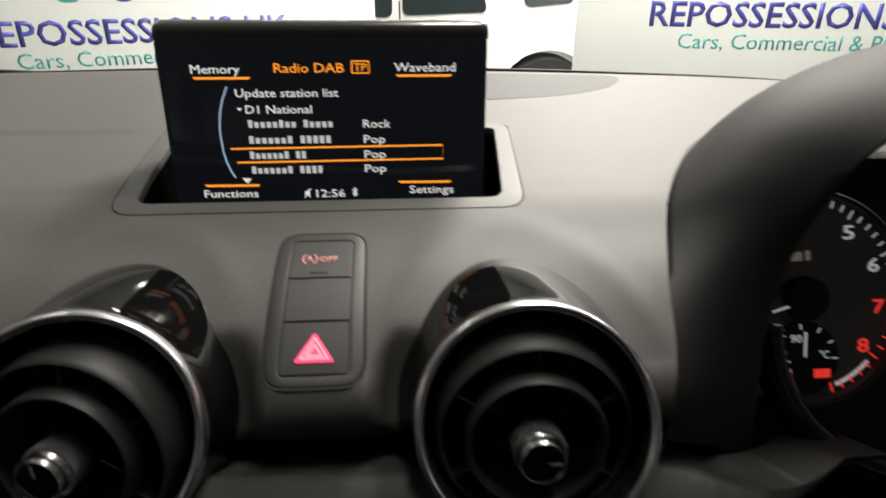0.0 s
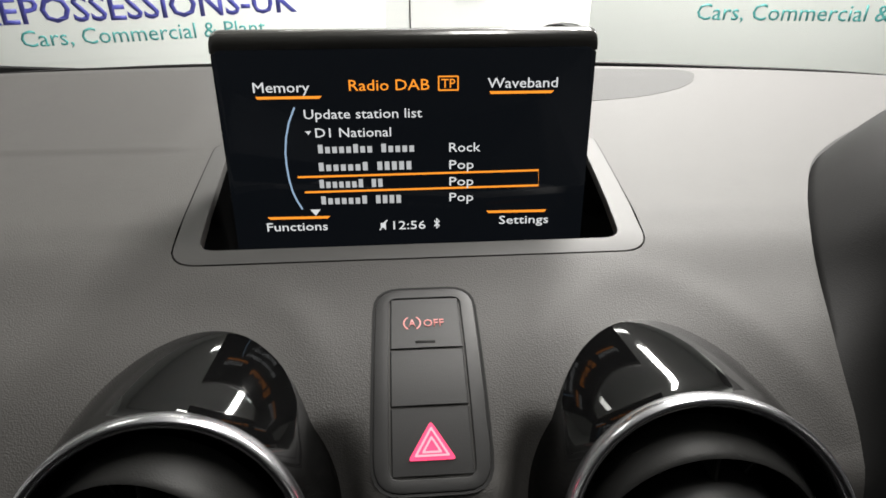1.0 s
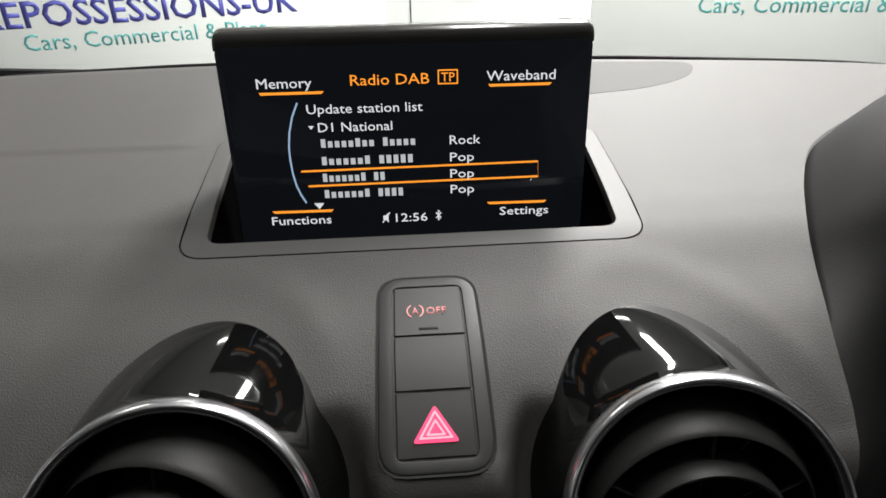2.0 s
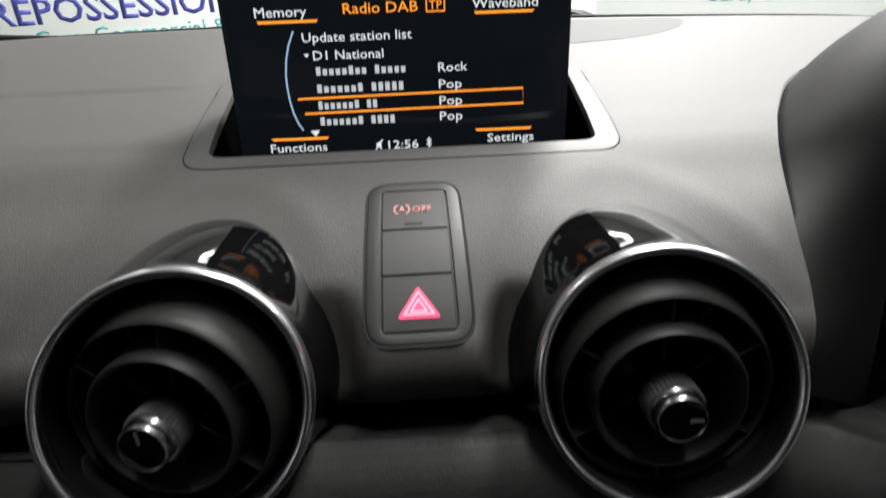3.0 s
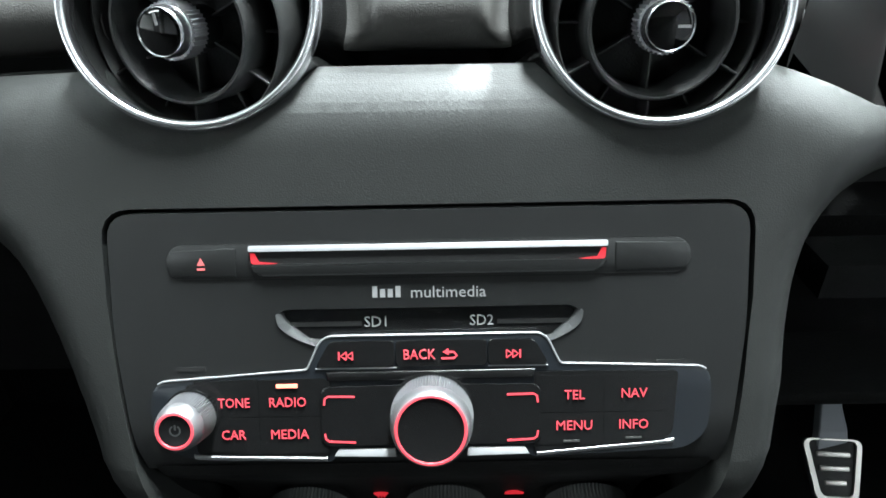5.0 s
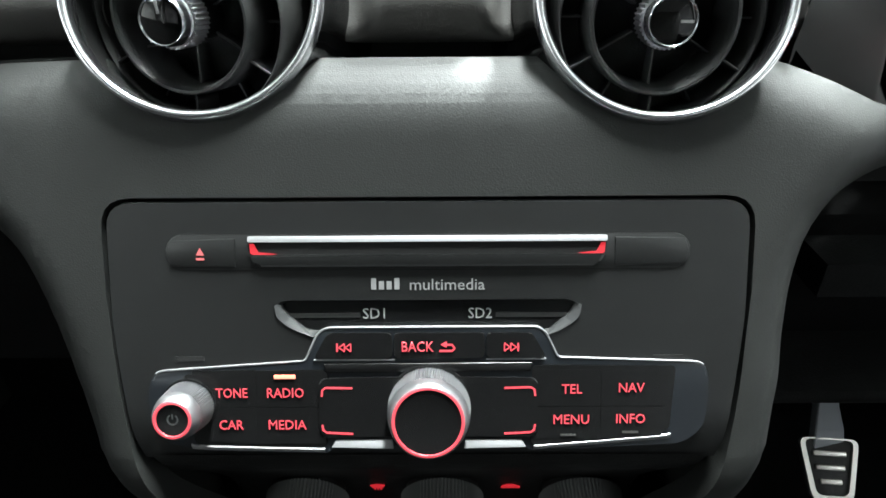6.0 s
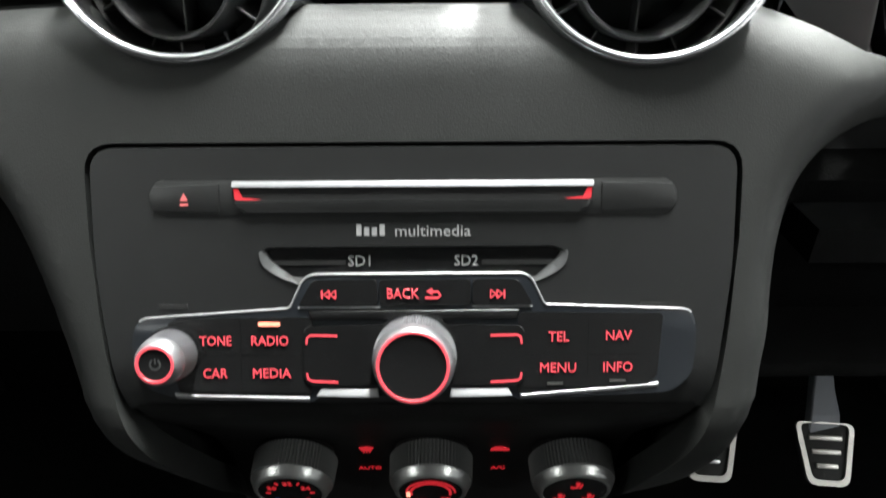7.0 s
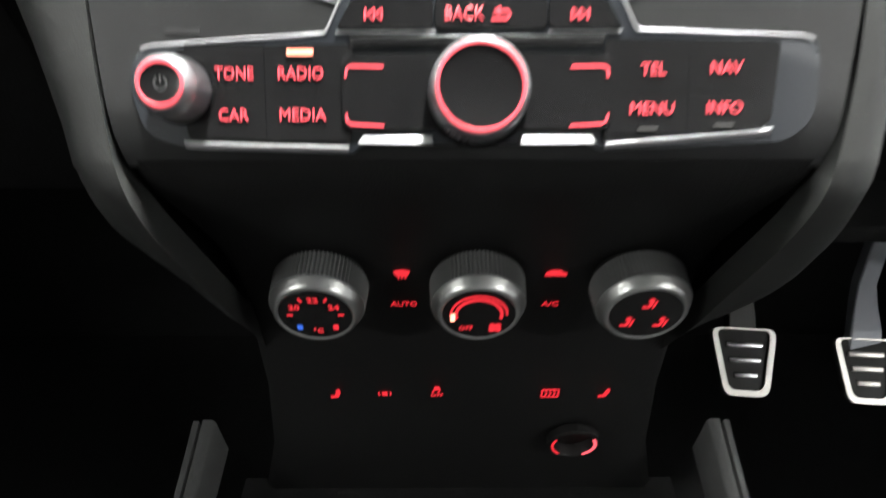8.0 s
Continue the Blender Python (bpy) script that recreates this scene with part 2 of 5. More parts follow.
def tube(points, r, seg=12):
    """A round bar through 3D points; r may be one radius or one for each point."""
    pts = [Vector(p) for p in points]
    rs = r if isinstance(r, (list, tuple)) else [r] * len(pts)
    bm = bmesh.new()
    rings = []
    for k, p in enumerate(pts):
        d = (pts[min(k + 1, len(pts) - 1)] - pts[max(k - 1, 0)]).normalized()
        u = d.cross(Vector((0.3, 0.2, 0.9))).normalized()
        v = d.cross(u)
        rings.append([bm.verts.new(p + (u * math.cos(2 * math.pi * j / seg) + v * math.sin(2 * math.pi * j / seg)) * rs[k]) for j in range(seg)])
    for a, b in zip(rings, rings[1:]):
        for j in range(seg):
            bm.faces.new((a[j], a[(j + 1) % seg], b[(j + 1) % seg], b[j]))
    bm.faces.new(rings[0])
    bm.faces.new(rings[-1])
    return bm


def lettering(words, w, h, x, y, z, thick=0.00025, offset=0.0):
    """Letters of cap height h, w wide, centred on x, y."""
    cu = bpy.data.curves.new("letters", "FONT")
    cu.body, cu.resolution_u, cu.offset = words, 2, offset
    ob = bpy.data.objects.new("letters", cu)
    me = bpy.data.meshes.new_from_object(ob)
    bm = bmesh.new()
    bm.from_mesh(me)
    bpy.data.objects.remove(ob)
    bpy.data.curves.remove(cu)
    bpy.data.meshes.remove(me)
    xs = [v.co.x for v in bm.verts]
    lo, hi = min(xs), max(xs)
    for v in bm.verts:
        v.co = Vector((x + (v.co.x - (lo + hi) / 2) * w / (hi - lo), y - h / 2 + v.co.y * h / 0.70, z))
    top = bmesh.ops.extrude_face_region(bm, geom=bm.faces[:])
    for v in top["geom"]:
        if isinstance(v, bmesh.types.BMVert):
            v.co.z += thick
    return bm


def legend(parent, words, w, h, x, y, z, mat, name="legend", thick=0.00025, offset=0.0, m=None):
    return part(name, lettering(words, w, h, x, y, z, thick, offset), mat, parent, m=m, smooth=None)


def name_bars(parent, pattern, w, h, x, y, z, mat, thick=0.0002):
    """Plain bars in place of a name, one for each sign: t tall, s short, _ gap."""
    unit = w / len(pattern)
    for k, c in enumerate(pattern):
        if c != "_":
            hh = h if c == "t" else h * 0.74
            part("name_bar", rbox(x - w / 2 + unit * (k + 0.5), y - h / 2 + hh / 2, z + thick / 2, unit * 0.66, hh, thick), mat, parent, smooth=None)


# ---------------------------------------------------------------- dashboard surface
TOP_LINE = [(0.0546, 0.9266), (0.0585, 0.9297), (0.0640, 0.9335), (0.0745, 0.9400), (0.0850, 0.9458), (0.0995, 0.9518), (0.1100, 0.9548), (0.1240, 0.9585), (0.1350, 0.9622), (0.1480, 0.9660), (0.1700, 0.9690), (0.2200, 0.9710), (0.3000, 0.9730), (0.4000, 0.9750), (0.5200, 0.9750)]


def top_z(y):
    return float(np.interp(y, [p[0] for p in TOP_LINE], [p[1] for p in TOP_LINE]))


def smooth_z(y):
    return sum(top_z(y + d) for d in (-0.005, -0.0025, 0, 0.0025, 0.005)) / 5


def on_top(x, y, h=0.0):
    """A point on the dashboard's upper side, h above it."""
    s = (smooth_z(y + 0.002) - smooth_z(y - 0.002)) / 0.004
    n = Vector((0, -s, 1)).normalized()
    return Vector((x, y, smooth_z(y))) + n * h


def lay(bm, cuts=0):
    """Lays a mesh in x, y, height onto the dashboard's upper side."""
    if cuts:
        bmesh.ops.subdivide_edges(bm, edges=[e for e in bm.edges if abs(e.verts[0].co.y - e.verts[1].co.y) > 0.006], cuts=cuts, use_grid_fill=True)
    for v in bm.verts:
        v.co = on_top(*v.co)
    return bm


VENTS = [(-1, Vector((-0.0783, 0.0343, 0.9254))), (1, Vector((0.0799, 0.0330, 0.9243)))]


def vent_pose(side, c):
    return Matrix.Translation(c) @ pose(0, 0, 0, 61.3, 0, -5.1 * side)


BARREL_WAY = Vector((0, 0.95, -0.30)).normalized()
AXES_V = [(c, BARREL_WAY) for s, c in VENTS]


def off_axis(p):
    return min(((p - c) - n * (p - c).dot(n)).length for c, n in AXES_V)


def scooped(p):
    """Pushes the pad back round each vent barrel."""
    for side, c in VENTS:
        n = vent_pose(side, c).to_3x3() @ Vector((0, 0, 1))
        q = p - c
        d = (q - BARREL_WAY * q.dot(BARREL_WAY)).length
        w = min(1.0, max(0.0, (0.062 - d) / 0.011))
        w = w * w * (3 - 2 * w)
        h = -q.dot(n)
        deep = 0.025 - 0.15 * max(0.0, q.x * side)
        if w > 0 and h < deep:
            p = p + BARREL_WAY * w * (deep - h) * 1.05
        if q.y > 0:
            fade = min(1.0, max(0.0, (abs(p.x) - 0.026) / 0.016))
            p = p + Vector((0, -0.35, 0.94)) * 0.0009 * fade * math.exp(-((d - 0.0620) / 0.006) ** 2)
    return p


# screen surround outlines
def surround(grow, n=6):
    c = [(-0.003 + sx * (hw + grow), y + gy * grow) for sx, hw, y, gy in ((1, 0.0990, 0.262, 1), (-1, 0.0990, 0.262, 1), (-1, 0.0870, 0.1500, -0.88), (1, 0.0870, 0.1500, -0.88))]
    return rounded(c, 0.007 + max(grow, 0) * 0.4, n)


def in_poly(x, y, poly):
    inside = False
    for (x1, y1), (x2, y2) in zip(poly, poly[1:] + poly[:1]):
        if (y1 > y) != (y2 > y) and x < (x2 - x1) * (y - y1) / (y2 - y1) + x1:
            inside = not inside
    return inside


SEAM = [(0.133, 0.046, 0.905), (0.137, 0.050, 0.922), (0.142, 0.067, 0.9355), (0.147, 0.091, 0.948), (0.158, 0.125, 0.9590), (0.168, 0.150, 0.9665), (0.188, 0.187, 0.9700), (0.220, 0.232, 0.9715), (0.280, 0.281, 0.9730), (0.360, 0.335, 0.9740)]


def densify(line, n=4):
    """A smooth curve through the points, n steps between each two."""
    pts = [Vector(p) for p in line]
    out = []
    for k in range(len(pts) - 1):
        a, b, c, d = pts[max(k - 1, 0)], pts[k], pts[k + 1], pts[min(k + 2, len(pts) - 1)]
        for j in range(n):
            t = j / n
            out.append(tuple(0.5 * (2 * b + (c - a) * t + (2 * a - 5 * b + 4 * c - d) * t * t + (3 * b - a - 3 * c + d) * t ** 3)))
    return out + [tuple(pts[-1])]


SEAM = densify(SEAM)


def seam_x(y):
    """Where the pad ends at the instrument hood."""
    return float(np.interp(y, [p[1] for p in SEAM], [p[0] for p in SEAM]))


def upper_pad():
    xs = [-0.74, -0.66, -0.58, -0.5, -0.42, -0.35, -0.3, -0.26, -0.23, -0.2] + [-0.18 + 0.004 * k for k in range(45)] + [0.004 * k for k in range(76)] + [0.34, 0.42, 0.5, 0.58, 0.66, 0.74]
    nose = [(0.10, 0.896), (0.066, 0.9000), (0.0565, 0.9028), (0.0512, 0.9068), (0.0484, 0.9120), (0.0480, 0.9170), (0.0492, 0.9212), (0.0515, 0.9243)]
    ys = [0.0550 + 0.0035 * k for k in range(62)] + [0.29, 0.33, 0.37, 0.41, 0.44, 0.46, 0.475]
    line = nose + [(y, smooth_z(y)) for y in ys] + [(0.482, 0.972), (0.486, 0.964), (0.487, 0.94)]
    bm = bmesh.new()
    hole = surround(0.0104)
    rows = []
    for y, z in line:
        row = []
        for x in xs:
            bow = 0.62 * max(0.0, -x - 0.17) ** 1.3 if x < 0 else 1.3 * (1.2 * x + 0.03) ** 1.6
            back = 1.0 - bow * max(0.0, (y - 0.25) / 0.23)
            yy = 0.25 + (y - 0.25) * back if y > 0.25 else y
            if x > 0:
                x = x * seam_x(yy) / 0.30 if x <= 0.30 else 0.36 + (x - 0.30) * 0.38 / 0.44
            fold = 0.0009 * min(1.0, max(0.0, (y - 0.260) / 0.005)) * min(1.0, max(0.0, (-0.118 - x) / 0.02))
            p = Vector((x, yy, z + fold - 0.02 * max(0.0, abs(x) - 0.3) ** 1.2))
            row.append(bm.verts.new(scooped(p)))
        rows.append(row)
    for a, b in zip(rows, rows[1:]):
        for k in range(len(xs) - 1):
            q = (a[k], a[k + 1], b[k + 1], b[k])
            c = sum((v.co for v in q), Vector()) / 4
            if in_poly(c.x, c.y, hole) and c.z > 0.95 or off_axis(c) < 0.039 or (xs[k] >= 0.2999 and c.y < 0.335):
                continue
            bm.faces.new(q)
    # the edge of the opening follows the surround
    path = [Vector((*p, 0)) for p in surround(0.0104, 12)]
    for v in {v for e in bm.edges if e.is_boundary for v in e.verts}:
        if in_poly(v.co.x, v.co.y, surround(0.020)) and v.co.y > 0.125 and v.co.z > 0.94:
            flat = Vector((v.co.x, v.co.y, 0))
            best = None
            for a, b in zip(path, path[1:] + path[:1]):
                t = min(1.0, max(0.0, (flat - a).dot(b - a) / max((b - a).length_squared, 1e-12)))
                near = a + (b - a) * t
                if best is None or (near - flat).length < (best - flat).length:
                    best = near
            v.co = on_top(best.x, best.y)
    return bm


dashboard = thing("dashboard", pose(0, 0, 0), "dark grey grained soft plastic car dashboard in two tiers", "dashboard", kind="structure")
part("upper_pad", upper_pad(), SOFT_PAD, dashboard, "dark grey grained soft upper pad", smooth=60)

nose_end = bmesh.new()
rows = []
for k in range(10):
    x = 0.126 + 0.008 * k
    back = 6.0 * max(0.0, x - 0.132) ** 1.6
    rows.append([nose_end.verts.new((x, y + back, z - 0.05 * max(0.0, x - 0.14))) for y, z in ((0.10, 0.896), (0.066, 0.9005), (0.055, 0.904), (0.0500, 0.9070), (0.0485, 0.9100), (0.0490, 0.9125), (0.0510, 0.9145), (0.0560, 0.9155), (0.075, 0.9160))])
for a, b in zip(rows, rows[1:]):
    for k in range(8):
        nose_end.faces.new((a[k], a[k + 1], b[k + 1], b[k]))
part("pad_lip", nose_end, SOFT_PAD, dashboard, "grained lip that runs on below the instrument hood", smooth=60)

# lower tier and centre stack: a sheet that runs down the plane of the fascia and rolls under below it
FASCIA = pose(0, -0.0005, 0.85, 64.7)
FACE_OUT = rounded([(0.1115, 0.0120), (-0.1115, 0.0120), (-0.1115, -0.030), (-0.1090, -0.055), (-0.1052, -0.0815), (0.1052, -0.0815), (0.1085, -0.055), (0.1112, -0.030)], 0.009)
FACE_OUT = [(x, -0.0815) if y < -0.078 else (x, y) for x, y in FACE_OUT]
BENDS = [-0.062, -0.066, -0.070, -0.074, -0.078]


def face_bend(y):
    """How far the radio's plate curves back towards its foot."""
    return 11.0 * max(0.0, -0.062 - y) ** 2


def cut_at(outline, heights):
    """The outline with a further point wherever it crosses one of the heights."""
    out = []
    for (x0, y0), (x1, y1) in zip(outline, outline[1:] + outline[:1]):
        out.append((x0, y0))
        marks = [h for h in heights if min(y0, y1) + 1e-5 < h < max(y0, y1) - 1e-5]
        for h in sorted(marks, reverse=y0 > y1):
            out.append((x0 + (x1 - x0) * (h - y0) / (y1 - y0), h))
    return out


UNDER = densify([(0.0, -0.0353, 0.7763), (0.0, -0.0375, 0.7660), (0.0, -0.0350, 0.7520), (0.0, -0.0290, 0.7370), (0.0, -0.0190, 0.7170), (0.0, -0.0060, 0.6920), (0.0, 0.0060, 0.6670), (0.0, 0.0160, 0.6400), (0.0, 0.0280, 0.5900)])
UNDER_RUN = [0.0]
for p, q in zip(UNDER, UNDER[1:]):
    UNDER_RUN.append(UNDER_RUN[-1] + (Vector(q) - Vector(p)).length)


def on_stack(u, v, h):
    """The point u across, v up and h proud of the stack's sheet."""
    if v > -0.0815:
        return FASCIA @ Vector((u, v, h))
    run = -0.0815 - v
    y, z = (float(np.interp(run, UNDER_RUN, [p[k] for p in UNDER])) for k in (1, 2))
    y1, z1 = (float(np.interp(run + 0.006, UNDER_RUN, [p[k] for p in UNDER])) for k in (1, 2))
    y0, z0 = (float(np.interp(run - 0.006, UNDER_RUN, [p[k] for p in UNDER])) for k in (1, 2))
    if run < 0.006:
        y0, z0 = y + (0.006 - run) * 0.4274, z + (0.006 - run) * 0.9041
    n = Vector((0, z1 - z0, y0 - y1)).normalized()
    return Vector((u, y, z)) + n * h


RIGHT_EDGE = densify([(0.0930, -0.2300), (0.0985, -0.2200), (0.1075, -0.1890), (0.1180, -0.1720), (0.1290, -0.1480), (0.1320, -0.1200), (0.1325, -0.0960), (0.1345, -0.0750), (0.1370, -0.0560), (0.1375, -0.0390), (0.1395, -0.0210), (0.1435, -0.0060), (0.1510, 0.0060), (0.1640, 0.0170), (0.1850, 0.0250), (0.2300, 0.0320), (0.2700, 0.0340)], 3)
LEFT_EDGE = densify([(-0.74, 0.024), (-0.35, 0.016), (-0.22, 0.010), (-0.180, 0.002), (-0.163, -0.007), (-0.153, -0.021), (-0.1445, -0.041), (-0.1395, -0.056), (-0.1350, -0.071), (-0.1310, -0.090), (-0.1280, -0.110), (-0.1220, -0.127), (-0.1160, -0.146), (-0.1100, -0.172), (-0.1040, -0.189), (-0.0985, -0.220), (-0.0930, -0.230)], 3)
GROOVE_RIGHT = densify([(0.1132, -0.020), (0.1120, -0.034), (0.1104, -0.055), (0.1068, -0.0800), (0.1025, -0.1000), (0.0975, -0.1250), (0.0935, -0.1550), (0.0910, -0.1900), (0.0900, -0.2300)], 3)
TOP_RIGHT = [(0.2700, 0.0380), (0.2000, 0.0410), (0.1650, 0.0465), (0.1460, 0.0540), (0.1300, 0.0595)]
TOP_LEFT = [(-0.1250, 0.0640), (-0.3, 0.0640), (-0.74, 0.0640)]
FREE_EDGES = [(RIGHT_EDGE, 0.026, 1.0), (LEFT_EDGE, 0.026, 1.0), ([(-0.74, 0.0640), (0.1200, 0.0630)] + TOP_RIGHT[::-1], 0.030, 0.46)]


def edge_drop(x, y):
    """How far the sheet rounds away towards its free edges."""
    p, total = Vector((x, y)), 0.0
    for edge, r, fall in FREE_EDGES:
        gap = 1.0
        for a, b in zip(edge, edge[1:]):
            a, b = Vector(a), Vector(b)
            t = min(1.0, max(0.0, (p - a).dot(b - a) / (b - a).length_squared))
            gap = min(gap, (p - a - (b - a) * t).length)
        if gap < r:
            total += fall * r * ((r - gap) / r) ** 2.5
    return total


def lower_tier():
    notches = []
    for side, c in VENTS[::-1]:
        q = FASCIA.inverted() @ c
        a = math.degrees(math.asin((0.0632 - q.y) / 0.0415))
        notches.append(arc(q.x, q.y, 0.0415, a, -180 - a, 24))
    left_groove = [(-x, y) for x, y in GROOVE_RIGHT]
    corners = rounded([(0.1134, -0.012), (0.1134, 0.0137), (-0.1134, 0.0137), (-0.1134, -0.012)], 0.0105)
    corners = [q for q in corners if q[1] > -0.005]
    outer = RIGHT_EDGE + TOP_RIGHT + notches[0] + notches[1] + TOP_LEFT + LEFT_EDGE + left_groove[::-1] + corners[::-1] + GROOVE_RIGHT
    bm = bmesh.new()
    vs = [bm.verts.new((x, y, 0)) for x, y in outer]
    rim = [bm.edges.new((vs[k], vs[(k + 1) % len(vs)])) for k in range(len(vs))]
    bmesh.ops.triangle_fill(bm, edges=rim, use_beauty=True)
    rows = [-0.2275 + 0.0035 * k for k in range(84)]
    columns = [-0.224 + 0.004 * k for k in range(124)]
    for way, cuts in ((Vector((0, 1, 0)), rows), (Vector((1, 0, 0)), columns)):
        for cut in cuts:
            bmesh.ops.bisect_plane(bm, geom=bm.verts[:] + bm.edges[:] + bm.faces[:], plane_co=way * cut, plane_no=way)
    # the fill's own triangles go, the even cells stay
    bmesh.ops.dissolve_limit(bm, angle_limit=0.01, verts=[], edges=[e for e in bm.edges if not e.is_boundary and abs(e.verts[0].co.x - e.verts[1].co.x) > 1e-5 and abs(e.verts[0].co.y - e.verts[1].co.y) > 1e-5], use_dissolve_boundaries=False)
    ext = bmesh.ops.extrude_face_region(bm, geom=[e for e in bm.edges if e.is_boundary])
    low = {g for g in ext["geom"] if isinstance(g, bmesh.types.BMVert)}
    for v in bm.verts:
        x, y = v.co.x, v.co.y
        h = -edge_drop(x, y) - 3.0 * max(0.0, min(0.12, -0.112 - x)) ** 2 - 3.0 * max(0.0, min(0.12, x - 0.125)) ** 2
        inner = abs(x) < 0.1145 and y < 0.0150 and v in low and abs(x) < float(np.interp(-y, [-0.02, 0.02, 0.08, 0.23], [0.1150, 0.1140, 0.1085, 0.0910]))
        v.co = on_stack(x, y, h - ((0.012 if inner else 0.045) if v in low else 0.0))
    return bm


part("lower_pad", lower_tier(), LOWER_PLASTIC, dashboard, "dark grey plastic lower tier and centre stack", smooth=50)
part("gap_filler", moved(rbox(0, -0.033, -0.012, 0.230, 0.098, 0.006), FASCIA), DARK_GAP, dashboard)
part("groove_back", rbox(-0.295, 0.098, 0.895, 0.89, 0.03, 0.06), LOWER_PLASTIC, dashboard)
part("groove_back", rbox(0.44, 0.190, 0.785, 0.60, 0.02, 0.10), LOWER_PLASTIC, dashboard)

# speaker grille at the windscreen's foot
grille = lay(plate(rounded([(0.238, 0.432), (0.10, 0.452), (-0.12, 0.455), (-0.08, 0.375), (0.0, 0.345), (0.10, 0.338), (0.171, 0.353), (0.213, 0.381)], 0.03), -0.001, 0.0003))
part("speaker_grille", grille, GRILLE, dashboard, "fine black speaker grille", smooth=None)


# ---------------------------------------------------------------- pop-up display
frame_thing = thing("display_surround", pose(0, 0, 0), "smooth dark grey plastic surround let into the dashboard", "trim")
part("surround", lay(ring_profile(surround(0.0100), surround(0.0), [(0.0, -0.003), (0.0, -0.0002), (0.03, 0.0002), (0.5, 0.0003), (0.96, 0.0002), (1.0, -0.0006), (1.0, -0.004)]), 3), SMOOTH_TRIM, frame_thing, smooth=35)
part("seam", lay(ring_plate(surround(0.0108), surround(0.0098), -0.0045, -0.0022), 3), DARK_GAP, frame_thing)
well = bmesh.new()
hi = [well.verts.new(on_top(x, y, -0.0005)) for x, y in surround(0.0004)]
lo = [well.verts.new((x, y, 0.930)) for x, y in surround(-0.002)]
for k in range(len(hi)):
    well.faces.new((hi[k], hi[(k + 1) % len(hi)], lo[(k + 1) % len(lo)], lo[k]))
well.faces.new(lo)
part("well", well, PIANO, frame_thing, "gloss black well", smooth=30)

SCREEN = pose(-0.0034, 0.1995, 0.99, 85.7, 0, -1.3)
display = thing("pop_up_display", SCREEN, "black pop-up dashboard display showing an amber and white radio station list", "display")
part("housing", plate(rounded([(0.0850, 0.0470), (-0.0850, 0.0470), (-0.0845, -0.060), (0.0845, -0.060)], 0.004), -0.0150, -0.0008, 0.0012), PIANO, display, "gloss black housing")
cap_section = [(0.0440, -0.0004), (0.0475, -0.0002), (0.0500, -0.0008), (0.0518, -0.0022), (0.0530, -0.0045), (0.0535, -0.0080), (0.0530, -0.0120), (0.0515, -0.0150), (0.0490, -0.0165), (0.0440, -0.0165)]
capbm = bmesh.new()
rows = []
for x, sink in ((-0.0856, 0.62), (-0.0853, 0.80), (-0.0846, 0.91), (-0.0835, 0.97), (-0.0815, 1.0), (0.0815, 1.0), (0.0835, 0.97), (0.0846, 0.91), (0.0853, 0.80), (0.0856, 0.62)):
    rows.append([capbm.verts.new((x, 0.0440 + (y - 0.0440) * sink, -0.0083 + (z + 0.0083) * (0.6 + 0.4 * sink))) for y, z in cap_section])
for a, b in zip(rows, rows[1:]):
    for k in range(len(cap_section)):
        capbm.faces.new((a[k], a[(k + 1) % 10], b[(k + 1) % 10], b[k]))
capbm.faces.new(rows[0])
capbm.faces.new(rows[-1])
part("top_cap", capbm, TOP_SATIN, display, "grey satin rounded top edge", smooth=50)
part("glass", plate(rrect(0.1690, 0.103, 0.004, 0, -0.0060), -0.0009, 0.0, 0.0003), SCREEN_GLASS, display, "dark glossy screen glass")
Z = 0.0002
for words, x, y, w, h, mat in (
    ("Memory", -0.0557, 0.0296, 0.0249, 0.0045, SCREEN_WHITE), ("Radio DAB", -0.0077, 0.0301, 0.036, 0.0048, SCREEN_AMBER), ("TP", 0.0188, 0.0304, 0.0062, 0.0040, SCREEN_AMBER),
    ("Waveband", 0.0524, 0.0303, 0.0318, 0.0045, SCREEN_WHITE), ("Update station list", -0.0200, 0.0175, 0.0535, 0.0043, SCREEN_WHITE), ("D1 National", -0.0250, 0.0090, 0.0346, 0.0043, SCREEN_WHITE),
    ("Rock", 0.0264, 0.0012, 0.0146, 0.0043, SCREEN_WHITE), ("Pop", 0.0249, -0.0071, 0.0115, 0.0043, SCREEN_WHITE), ("Pop", 0.0249, -0.0153, 0.0115, 0.0043, SCREEN_WHITE), ("Pop", 0.0249, -0.0232, 0.0115, 0.0043, SCREEN_WHITE),
    ("Functions", -0.0548, -0.0367, 0.0291, 0.0042, SCREEN_WHITE), ("12:56", -0.0005, -0.0371, 0.0157, 0.0043, SCREEN_WHITE), ("Settings", 0.0556, -0.0355, 0.0243, 0.0042, SCREEN_WHITE)):
    legend(display, words, w, h, x, y, Z, mat, "screen_text")
for pattern, x, y, w in (("tsssstss_tssss", -0.0195, 0.0014, 0.0455), ("tssssst_ttttt", -0.0204, -0.0071, 0.0444), ("tssssst_tt", -0.0275, -0.0154, 0.0307), ("tssssst_tttt", -0.0232, -0.0236, 0.0391)):
    name_bars(display, pattern, w, 0.0040, x, y, Z, SCREEN_NAME)
